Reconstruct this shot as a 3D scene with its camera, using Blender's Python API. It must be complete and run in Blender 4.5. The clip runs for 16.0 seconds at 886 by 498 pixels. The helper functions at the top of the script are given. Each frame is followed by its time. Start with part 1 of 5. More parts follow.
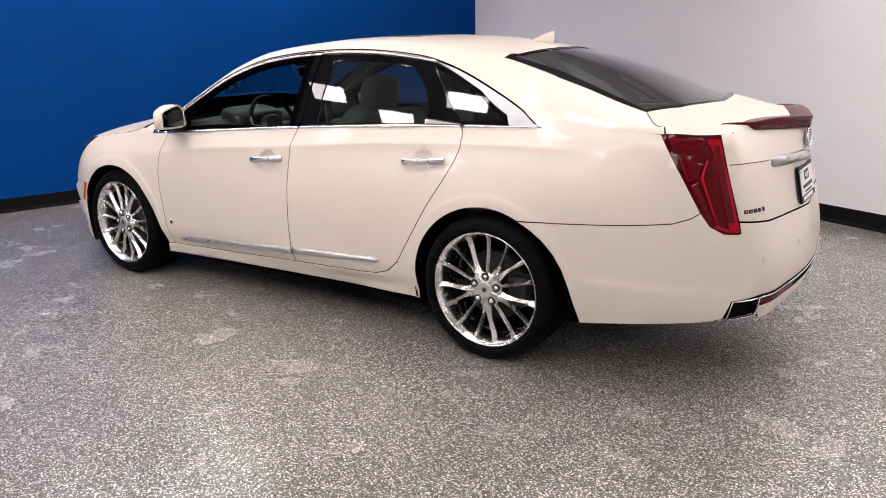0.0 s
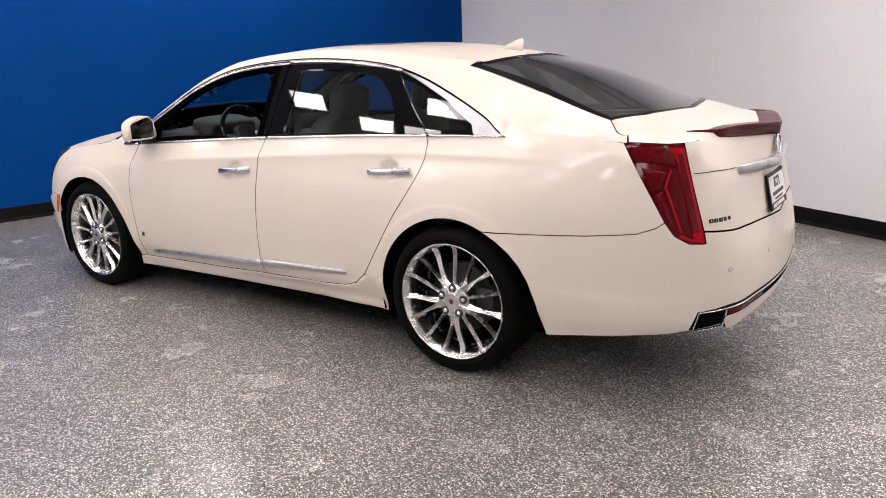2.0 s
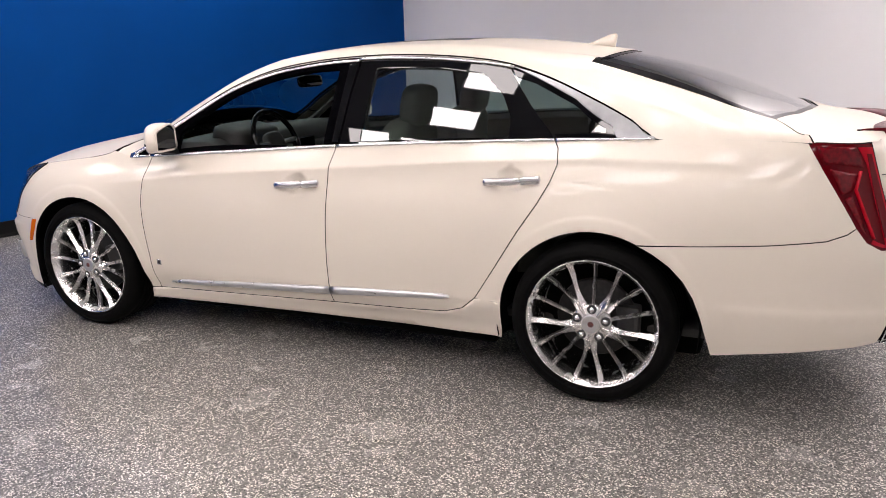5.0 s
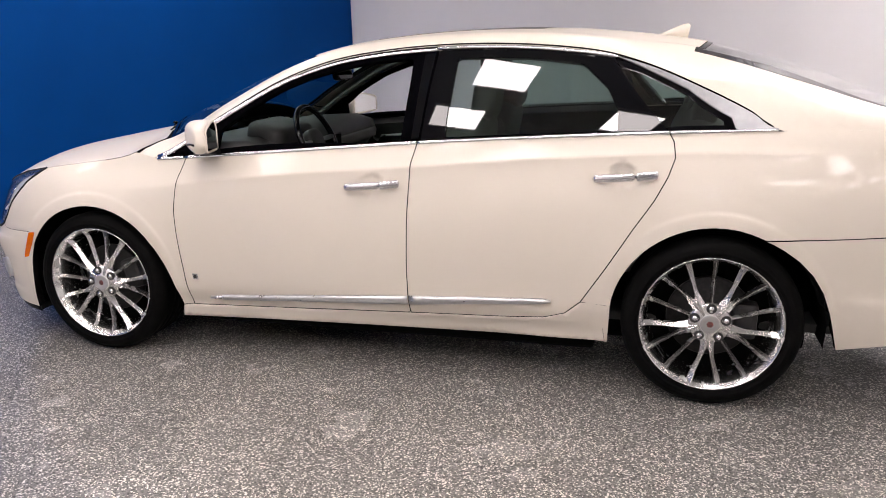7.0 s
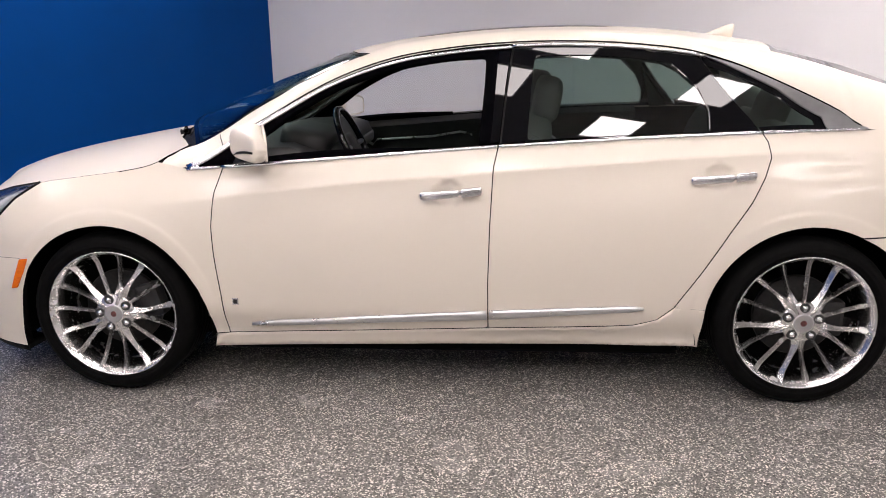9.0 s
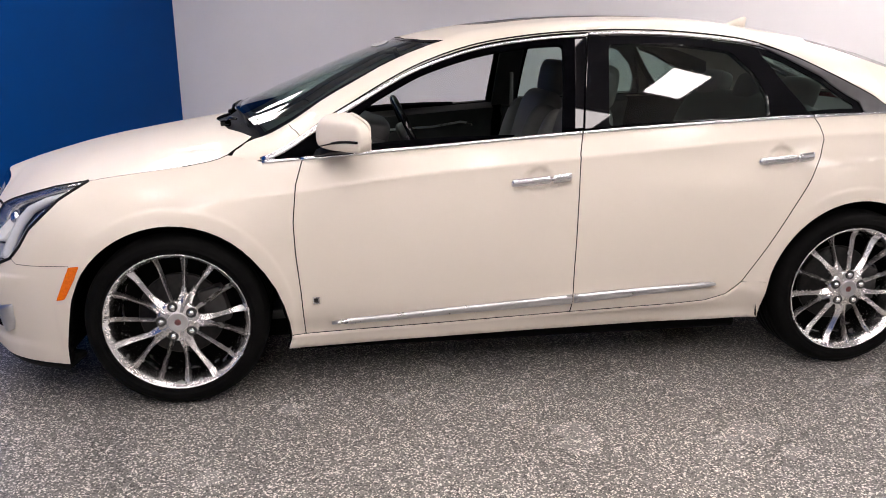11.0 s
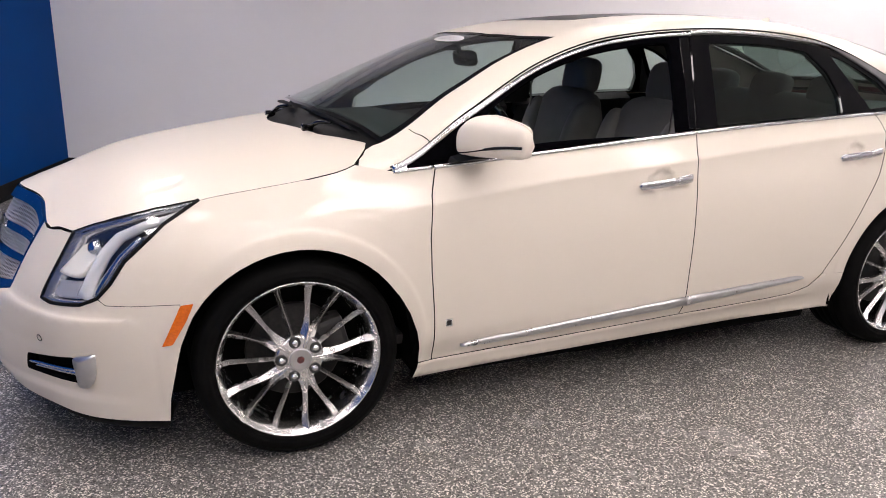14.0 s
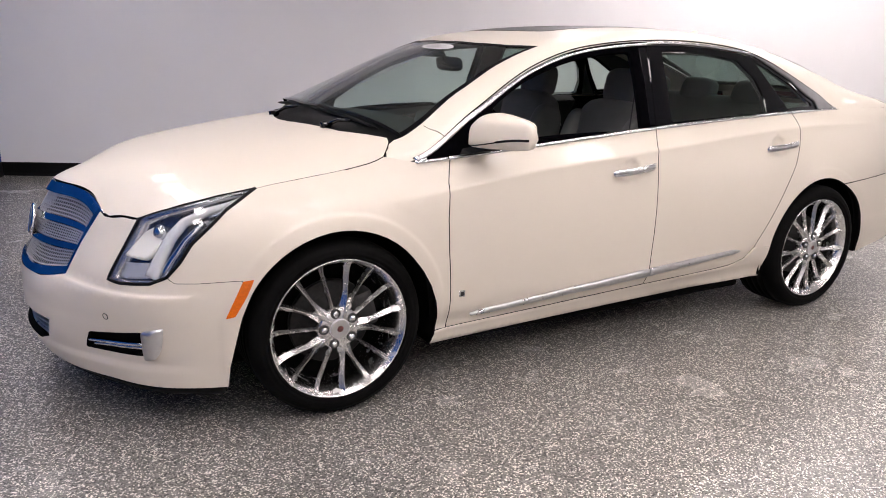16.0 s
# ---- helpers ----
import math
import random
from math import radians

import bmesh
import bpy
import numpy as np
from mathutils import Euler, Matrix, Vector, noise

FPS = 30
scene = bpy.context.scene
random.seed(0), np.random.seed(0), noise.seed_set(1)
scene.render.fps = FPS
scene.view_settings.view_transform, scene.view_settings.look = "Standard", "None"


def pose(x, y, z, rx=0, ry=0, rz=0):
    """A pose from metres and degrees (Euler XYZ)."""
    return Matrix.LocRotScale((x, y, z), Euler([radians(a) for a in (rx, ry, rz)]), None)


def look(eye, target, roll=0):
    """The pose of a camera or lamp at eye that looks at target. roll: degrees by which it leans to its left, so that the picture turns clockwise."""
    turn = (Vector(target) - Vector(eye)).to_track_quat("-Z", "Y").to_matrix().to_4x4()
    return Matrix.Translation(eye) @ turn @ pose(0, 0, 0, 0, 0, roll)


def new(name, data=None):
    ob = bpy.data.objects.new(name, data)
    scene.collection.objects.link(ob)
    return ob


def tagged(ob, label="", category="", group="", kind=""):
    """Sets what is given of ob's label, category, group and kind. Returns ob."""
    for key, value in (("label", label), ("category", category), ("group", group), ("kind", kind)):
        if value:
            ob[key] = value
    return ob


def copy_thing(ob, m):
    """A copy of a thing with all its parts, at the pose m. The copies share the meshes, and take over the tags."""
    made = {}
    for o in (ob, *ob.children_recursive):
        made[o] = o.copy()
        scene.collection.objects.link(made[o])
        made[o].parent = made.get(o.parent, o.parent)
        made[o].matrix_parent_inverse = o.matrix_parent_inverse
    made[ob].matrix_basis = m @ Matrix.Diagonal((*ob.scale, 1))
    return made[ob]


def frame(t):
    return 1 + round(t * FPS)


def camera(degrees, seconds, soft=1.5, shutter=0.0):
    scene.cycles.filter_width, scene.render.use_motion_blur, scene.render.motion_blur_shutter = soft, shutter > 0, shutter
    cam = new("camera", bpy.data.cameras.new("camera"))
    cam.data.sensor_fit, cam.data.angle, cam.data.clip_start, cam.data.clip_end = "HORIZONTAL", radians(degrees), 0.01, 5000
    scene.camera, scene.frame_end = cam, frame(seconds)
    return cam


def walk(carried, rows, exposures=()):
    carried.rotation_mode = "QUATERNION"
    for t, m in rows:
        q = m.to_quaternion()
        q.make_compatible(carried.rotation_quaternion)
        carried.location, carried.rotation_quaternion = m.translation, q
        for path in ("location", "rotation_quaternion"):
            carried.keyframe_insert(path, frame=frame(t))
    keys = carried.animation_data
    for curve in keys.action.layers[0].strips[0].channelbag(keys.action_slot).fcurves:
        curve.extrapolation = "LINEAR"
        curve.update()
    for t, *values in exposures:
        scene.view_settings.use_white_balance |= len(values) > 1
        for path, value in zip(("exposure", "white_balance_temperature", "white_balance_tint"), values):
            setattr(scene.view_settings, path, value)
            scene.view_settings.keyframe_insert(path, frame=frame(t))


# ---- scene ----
cam = camera(60.2, 16.0, soft=.95)
PATH = [
    (0, (4.616, -3.814, 1.464), (3.519, -2.227, 0.936), -1.3),
    (0.5, (4.733, -3.739, 1.482), (3.616, -2.163, 0.964), -1.7),
    (1, (4.821, -3.634, 1.482), (3.695, -2.064, 0.968), -1.9),
    (1.5, (4.808, -3.607, 1.481), (3.686, -2.034, 0.965), -1.9),
    (2, (4.715, -3.673, 1.479), (3.615, -2.085, 0.961), -1.9),
    (2.5, (4.563, -3.777, 1.482), (3.497, -2.167, 0.959), -1.7),
    (3, (4.388, -3.776, 1.466), (3.36, -2.143, 0.94), -1.4),
    (3.5, (4.184, -3.725, 1.467), (3.196, -2.065, 0.949), -1.1),
    (4, (3.985, -3.762, 1.452), (3.05, -2.07, 0.942), -0.6),
    (4.2, (3.877, -3.802, 1.449), (2.978, -2.089, 0.944), -0.8),
    (6.3, (2.943, -3.914, 1.457), (2.318, -2.087, 0.934), -1.4),
    (6.5, (2.834, -3.946, 1.428), (2.252, -2.104, 0.912), -1.2),
    (7, (2.577, -3.927, 1.433), (2.064, -2.064, 0.911), -1.3),
    (7.5, (2.346, -3.936, 1.434), (1.923, -2.053, 0.906), -0.8),
    (8, (2.084, -3.984, 1.439), (1.786, -2.079, 0.908), -0.7),
    (8.5, (1.862, -3.936, 1.414), (1.645, -2.02, 0.885), -0.8),
    (9, (1.626, -3.856, 1.424), (1.481, -1.931, 0.903), -0.7),
    (9.5, (1.336, -3.862, 1.404), (1.277, -1.934, 0.877), -0.6),
    (9.7, (1.219, -3.862, 1.398), (1.204, -1.936, 0.867), -0.7),
    (11.8, (0.348, -3.688, 1.397), (0.757, -1.805, 0.86), 0.6),
    (12, (0.28, -3.641, 1.397), (0.717, -1.765, 0.857), 0.7),
    (12.5, (0.133, -3.504, 1.412), (0.643, -1.649, 0.866), 1.2),
    (13, (-0.041, -3.425, 1.403), (0.544, -1.593, 0.855), 1.9),
    (13.5, (-0.282, -3.385, 1.411), (0.383, -1.581, 0.858), 1.5),
    (14, (-0.461, -3.274, 1.394), (0.269, -1.494, 0.849), 0.9),
    (14.5, (-0.643, -3.152, 1.41), (0.182, -1.406, 0.892), 0.6),
    (15, (-0.857, -3.148, 1.4), (0.111, -1.476, 0.883), 1.1),
    (15.5, (-0.999, -3.246, 1.414), (0.021, -1.605, 0.9), 1.2),
    (16, (-1.037, -3.454, 1.401), (-0.068, -1.786, 0.873), 1.5),
]
walk(cam, [(t, look(eye, target, roll)) for t, eye, target, roll in PATH])
# ---- world and lights ----
world = bpy.data.worlds.new("world")
scene.world = world
world.use_nodes = True
world.node_tree.nodes["Background"].inputs["Color"].default_value = (.5, .52, .55, 1)
world.node_tree.nodes["Background"].inputs["Strength"].default_value = .05
LAMP = 17.1
CEILING = 3.2


# ---- materials ----
def material(name, color, rough=.5, metal=0.0, **more):
    m = bpy.data.materials.new(name)
    m.use_nodes = True
    b = m.node_tree.nodes["Principled BSDF"]
    b.inputs["Base Color"].default_value = (*color, 1)
    b.inputs["Roughness"].default_value = rough
    b.inputs["Metallic"].default_value = metal
    for key, value in more.items():
        b.inputs[key.replace("_", " ")].default_value = value
    return m


def node(m, kind, **values):
    n = m.node_tree.nodes.new(kind)
    for key, value in values.items():
        n.inputs[key].default_value = value
    return n


def link(m, a, out, b, into):
    m.node_tree.links.new(a.outputs[out], b.inputs[into])


def ramp(m, stops, constant=False):
    n = m.node_tree.nodes.new("ShaderNodeValToRGB")
    e = n.color_ramp.elements
    if constant:
        n.color_ramp.interpolation = "CONSTANT"
    while len(e) < len(stops):
        e.new(.5)
    for el, (p, c) in zip(e, stops):
        el.position, el.color = p, (*c, 1)
    return n


def bsdf(m):
    return m.node_tree.nodes["Principled BSDF"]


def noisy(m, scale, low, high, bump=0.0, detail=4.0, rough=None):
    """Gives m a colour that wanders between low and high, a fine relief, and a roughness that wanders."""
    tc = m.node_tree.nodes.new("ShaderNodeTexCoord")
    n = node(m, "ShaderNodeTexNoise", Scale=scale, Detail=detail, Roughness=.6)
    link(m, tc, "Object", n, "Vector")
    r = ramp(m, [(.3, low), (.7, high)])
    link(m, n, "Fac", r, "Fac")
    link(m, r, "Color", bsdf(m), "Base Color")
    if bump:
        f = node(m, "ShaderNodeTexNoise", Scale=scale * 25, Detail=3.0)
        link(m, tc, "Object", f, "Vector")
        b = node(m, "ShaderNodeBump", Strength=bump, Distance=.002)
        link(m, f, "Fac", b, "Height")
        link(m, b, "Normal", bsdf(m), "Normal")
    if rough:
        k = node(m, "ShaderNodeMapRange")
        k.inputs["To Min"].default_value, k.inputs["To Max"].default_value = rough
        link(m, n, "Fac", k, "Value")
        link(m, k, "Result", bsdf(m), "Roughness")
    return m


PAINT = material("pearl_paint", (.73, .665, .575), .42, Coat_Weight=.45, Coat_Roughness=.03, Coat_IOR=1.5)
noisy(PAINT, 900, (.72, .655, .565), (.74, .675, .585), detail=1.0)
CHROME = noisy(material("chrome", (.86, .86, .87), .09, 1.0), 9, (.80, .80, .82), (.90, .90, .91), rough=(.06, .16))
TRIM = noisy(material("bright_trim", (.74, .74, .75), .2, 1.0), 9, (.68, .68, .70), (.78, .78, .79), rough=(.15, .24))
SATIN = noisy(material("satin_metal", (.6, .6, .61), .28, 1.0), 14, (.55, .55, .56), (.66, .66, .67), rough=(.22, .36))
PILLAR_METAL = noisy(material("brushed_pillar_metal", (.30, .30, .31), .32, 1.0), 14, (.26, .26, .27), (.33, .33, .34), rough=(.28, .36))
ALLOY = noisy(material("polished_alloy", (.76, .75, .74), .15, 1.0), 22, (.66, .65, .64), (.77, .76, .75), bump=.02, rough=(.20, .32))
GLOSS = material("gloss_black_trim", (.002, .002, .003), .02, Specular_IOR_Level=.4)
FRAME_BLACK = noisy(material("satin_black_frame", (.002, .002, .003), .3, Specular_IOR_Level=0.0), 30, (.0015, .0015, .002), (.003, .003, .004), rough=(.24, .36))
BLACK = noisy(material("black_plastic", (.005, .005, .006), .5, Specular_IOR_Level=.12), 30, (.0035, .0035, .004), (.007, .007, .0075), bump=.15)
RUBBER = noisy(material("tyre_rubber", (.006, .006, .006), .7, Specular_IOR_Level=.07), 18, (.0020, .0020, .0022), (.005, .005, .0048), bump=.2, rough=(.6, .85))
# near-black, so hollows and joints look shaded; also used for black trim
CAVITY = material("dark_cavity", (.003, .003, .003), .9, Specular_IOR_Level=.05)
LEATHER = noisy(material("pale_grey_leather", (.22, .215, .20), .5), 8, (.150, .147, .136), (.185, .181, .168), bump=.2, rough=(.42, .58))
DARKTRIM = noisy(material("dark_cabin_trim", (.032, .032, .032), .55), 12, (.026, .026, .026), (.040, .040, .040), bump=.2)
LINER = material("headliner_cloth", (.24, .235, .22), .9)
STEEL = noisy(material("brake_steel", (.02, .02, .02), .6, .6), 60, (.012, .012, .012), (.03, .029, .028), rough=(.45, .7))
AMBER = material("amber_lens", (.85, .20, .006), .2, Coat_Weight=.2)
noisy(AMBER, 160, (.62, .11, .002), (.86, .18, .004), bump=.1)
WHITE_PLASTIC = material("plate_white", (.75, .75, .74), .4)
INK = material("black_print", (.01, .01, .01), .5)


def glass_material(name, tint, rough=0.0, facing_gloss=.075):
    """A pane: it lets light straight through, tinted, and mirrors more at a flat angle."""
    m = bpy.data.materials.new(name)
    m.use_nodes = True
    nt = m.node_tree
    nt.nodes.remove(bsdf(m))
    out = nt.nodes["Material Output"]
    clear = node(m, "ShaderNodeBsdfTransparent", Color=(*tint, 1))
    gloss = node(m, "ShaderNodeBsdfGlossy", Color=(1, 1, 1, 1), Roughness=rough)
    facing = node(m, "ShaderNodeLayerWeight", Blend=.5)
    steep = nt.nodes.new("ShaderNodeMath")
    steep.operation = "POWER"
    steep.inputs[1].default_value = 5
    link(m, facing, "Facing", steep, 0)
    fr = nt.nodes.new("ShaderNodeMath")
    fr.operation = "MULTIPLY_ADD"
    fr.inputs[1].default_value, fr.inputs[2].default_value = .92, facing_gloss
    link(m, steep, "Value", fr, 0)
    mix = nt.nodes.new("ShaderNodeMixShader")
    link(m, fr, "Value", mix, 0)
    nt.links.new(clear.outputs[0], mix.inputs[1])
    nt.links.new(gloss.outputs[0], mix.inputs[2])
    nt.links.new(mix.outputs[0], out.inputs["Surface"])
    return m


SCREEN_GLASS = glass_material("green_tinted_glass", (.58, .74, .68), facing_gloss=.15)
REAR_GLASS = glass_material("dark_rear_glass", (.44, .54, .51), facing_gloss=.33)
TINTED = glass_material("privacy_glass", (.46, .56, .52))
CLEAR = glass_material("clear_lens", (.93, .94, .95))
SMOKED = material("smoked_roof_glass", (.006, .006, .007), .3, Specular_IOR_Level=.15)
RED = material("red_lens", (.42, .003, .014), .08, Specular_IOR_Level=.2)
noisy(RED, 35, (.36, .002, .012), (.48, .003, .016))
RED_MID = noisy(material("shaded_red_lens", (.12, .001, .005), .1, Specular_IOR_Level=.25), 60, (.07, .0007, .003), (.16, .001, .006))
REDDARK = material("deep_red_lens", (.10, .001, .004), .08, Specular_IOR_Level=.2)
GRILLE_CHROME = noisy(material("grille_chrome", (.6, .6, .62), .1, 1.0), 9, (.54, .54, .56), (.66, .66, .68), rough=(.07, .18))
MESH_METAL = noisy(material("bright_mesh_metal", (.62, .62, .63), .35, .6), 60, (.54, .54, .55), (.68, .68, .69), rough=(.28, .42))


def flake_floor():
    m = material("epoxy_flake_floor", (.2, .2, .2), .5, Coat_Weight=.8, Coat_Roughness=.20)
    tc = m.node_tree.nodes.new("ShaderNodeTexCoord")
    v = node(m, "ShaderNodeTexVoronoi", Scale=210.0, Randomness=1.0)
    link(m, tc, "Object", v, "Vector")
    sep = m.node_tree.nodes.new("ShaderNodeSeparateColor")
    link(m, v, "Color", sep, "Color")
    chips = ramp(m, [(0, (.028, .027, .025)), (.14, (.122, .116, .108)), (.36, (.168, .160, .149)), (.60, (.245, .234, .217)), (.835, (.92, .87, .79))], True)
    link(m, sep, "Red", chips, "Fac")
    big = node(m, "ShaderNodeTexNoise", Scale=1.3, Detail=5.0, Roughness=.6)
    link(m, tc, "Object", big, "Vector")
    wear = ramp(m, [(.30, (.74, .74, .74)), (.70, (1, 1, 1))])
    link(m, big, "Fac", wear, "Fac")
    mul = m.node_tree.nodes.new("ShaderNodeMix")
    mul.data_type, mul.blend_type = "RGBA", "MULTIPLY"
    mul.inputs[0].default_value = 1
    m.node_tree.links.new(chips.outputs["Color"], mul.inputs[6])
    m.node_tree.links.new(wear.outputs["Color"], mul.inputs[7])
    # scattered dark spots and scuffs
    spots = node(m, "ShaderNodeTexVoronoi", Scale=2.2, Randomness=1.0)
    link(m, tc, "Object", spots, "Vector")
    spot = ramp(m, [(.010, (.12, .12, .12)), (.022, (1, 1, 1))])
    link(m, spots, "Distance", spot, "Fac")
    smear = node(m, "ShaderNodeTexNoise", Scale=.55, Detail=7.0, Roughness=.7)
    link(m, tc, "Object", smear, "Vector")
    film_of_dust = ramp(m, [(.36, (.80, .80, .80)), (.52, (1, 1, 1))])
    link(m, smear, "Fac", film_of_dust, "Fac")
    last = mul.outputs[2]
    for r in (spot, film_of_dust):
        k = m.node_tree.nodes.new("ShaderNodeMix")
        k.data_type, k.blend_type = "RGBA", "MULTIPLY"
        k.inputs[0].default_value = 1
        m.node_tree.links.new(last, k.inputs[6])
        m.node_tree.links.new(r.outputs["Color"], k.inputs[7])
        last = k.outputs[2]
    m.node_tree.links.new(last, bsdf(m).inputs["Base Color"])
    c = node(m, "ShaderNodeMapRange")
    c.inputs["From Min"].default_value, c.inputs["From Max"].default_value = .3, .7
    c.inputs["To Min"].default_value, c.inputs["To Max"].default_value = .15, .31
    scuff = node(m, "ShaderNodeTexNoise", Scale=2.6, Detail=6.0, Roughness=.65)
    link(m, tc, "Object", scuff, "Vector")
    link(m, scuff, "Fac", c, "Value")
    link(m, c, "Result", bsdf(m), "Coat Roughness")
    k = node(m, "ShaderNodeMapRange")
    k.inputs["To Min"].default_value, k.inputs["To Max"].default_value = .36, .60
    link(m, sep, "Green", k, "Value")
    link(m, k, "Result", bsdf(m), "Roughness")
    b = node(m, "ShaderNodeBump", Strength=.25, Distance=.0015)
    link(m, sep, "Blue", b, "Height")
    link(m, b, "Normal", bsdf(m), "Normal")
    return m


FLOOR = flake_floor()
BLUE = noisy(material("blue_wall_paint", (.0006, .056, .262), .6, Specular_IOR_Level=.06), 1.1, (.0005, .047, .225), (.0006, .053, .250), bump=.10, rough=(.52, .66))
WHITE = noisy(material("white_wall_paint", (.87, .86, .875), .7), .9, (.855, .845, .86), (.885, .875, .89), bump=.10)
BASE = noisy(material("black_baseboard_vinyl", (.004, .004, .004), .55, Specular_IOR_Level=.15), 5, (.003, .003, .003), (.006, .006, .006), rough=(.45, .65))
CEIL = noisy(material("grey_ceiling", (.44, .44, .44), .9), 3, (.42, .42, .42), (.46, .46, .46), bump=.3)
GLOW = bpy.data.materials.new("lit_diffuser")
GLOW.use_nodes = True
bsdf(GLOW).inputs["Base Color"].default_value = (.8, .8, .8, 1)
bsdf(GLOW).inputs["Emission Color"].default_value = (1.0, .905, .897, 1)
bsdf(GLOW).inputs["Emission Strength"].default_value = LAMP


# ---- building blocks ----
def mesh_object(name, verts, faces, mat, parent=None, label="", smooth=True, normals=None):
    me = bpy.data.meshes.new(name)
    me.from_pydata([tuple(v) for v in verts], [], faces)
    if smooth:
        me.polygons.foreach_set("use_smooth", [True] * len(me.polygons))
    if normals:
        me.normals_split_custom_set([tuple(normals[i]) if normals[i] else (0, 0, 0) for i in (l.vertex_index for l in me.loops)])
    me.materials.append(mat)
    me.update()
    ob = new(name, me)
    if parent:
        ob.parent = parent
    if label:
        ob["label"] = label
    return ob


def part(name, bm, mat, parent, label="", smooth=False):
    me = bpy.data.meshes.new(name)
    bm.normal_update()
    bm.to_mesh(me)
    bm.free()
    if smooth:
        me.polygons.foreach_set("use_smooth", [True] * len(me.polygons))
    me.materials.append(mat)
    ob = new(name, me)
    if parent:
        ob.parent = parent
    if label:
        ob["label"] = label
    return ob


def box(bm, lo, hi, bevel=0.0, m=None):
    r = bmesh.ops.create_cube(bm, size=1)
    c = [(a + b) / 2 for a, b in zip(lo, hi)]
    d = [b - a for a, b in zip(lo, hi)]
    bmesh.ops.transform(bm, verts=r["verts"], matrix=(m or Matrix()) @ Matrix.Translation(c) @ Matrix.Diagonal((*d, 1)))
    if bevel:
        edges = list({e for v in r["verts"] for e in v.link_edges})
        bmesh.ops.bevel(bm, geom=edges, offset=bevel, segments=2, affect="EDGES", profile=.6)
    return bm


def cube(name, lo, hi, mat, parent=None, bevel=.004, label="", m=None):
    return part(name, box(bmesh.new(), lo, hi, bevel, m), mat, parent, label)


def normal_at(surf, u, v):
    e = .004
    n = (surf(u + e, v) - surf(u - e, v)).cross(surf(u, v + e) - surf(u, v - e))
    return n.normalized() if n.length > 1e-12 else Vector((0, 0, 1))


def inside(p, poly):
    x, y, c = p[0], p[1], False
    for (ax, ay), (bx, by) in zip(poly, poly[1:] + poly[:1]):
        if (ay > y) != (by > y) and x < (bx - ax) * (y - ay) / (by - ay) + ax:
            c = not c
    return c


def dense(poly, step, scale, closed=True):
    out = []
    ring = poly[1:] + poly[:1] if closed else poly[1:]
    for a, b in zip(poly, ring):
        n = max(1, math.ceil(math.hypot((b[0] - a[0]) * scale[0], (b[1] - a[1]) * scale[1]) / step))
        out += [(a[0] + (b[0] - a[0]) * i / n, a[1] + (b[1] - a[1]) * i / n) for i in range(n)]
    return out if closed else out + [poly[-1]]


def shrunk(poly, gap, scale):
    """The outline moved inwards by gap metres."""
    pts = [(x * scale[0], y * scale[1]) for x, y in poly]
    area = sum(a[0] * b[1] - b[0] * a[1] for a, b in zip(pts, pts[1:] + pts[:1]))
    sgn = 1 if area > 0 else -1
    out = []
    n = len(pts)
    for i in range(n):
        a, b, c = pts[i - 1], pts[i], pts[(i + 1) % n]
        d1, d2 = (b[0] - a[0], b[1] - a[1]), (c[0] - b[0], c[1] - b[1])
        l1, l2 = math.hypot(*d1) or 1e-9, math.hypot(*d2) or 1e-9
        n1, n2 = (-d1[1] / l1, d1[0] / l1), (-d2[1] / l2, d2[0] / l2)
        mx, my = n1[0] + n2[0], n1[1] + n2[1]
        q = max(.35, (mx * mx + my * my) / 2)
        out.append(((b[0] + sgn * gap * mx / q) / scale[0], (b[1] + sgn * gap * my / q) / scale[1]))
    return out


def rounded(poly, r, scale=(1, 1), n=4):
    """The outline with its corners rounded by about r metres."""
    out = []
    k = len(poly)
    for i in range(k):
        a, b, c = (Vector((p[0] * scale[0], p[1] * scale[1])) for p in (poly[i - 1], poly[i], poly[(i + 1) % k]))
        u, w = a - b, c - b
        p, q = b + u.normalized() * min(r, u.length * .45), b + w.normalized() * min(r, w.length * .45)
        for j in range(n + 1):
            t = j / n
            m = p * (1 - t) ** 2 + b * 2 * t * (1 - t) + q * t * t
            out.append((m.x / scale[0], m.y / scale[1]))
    return out


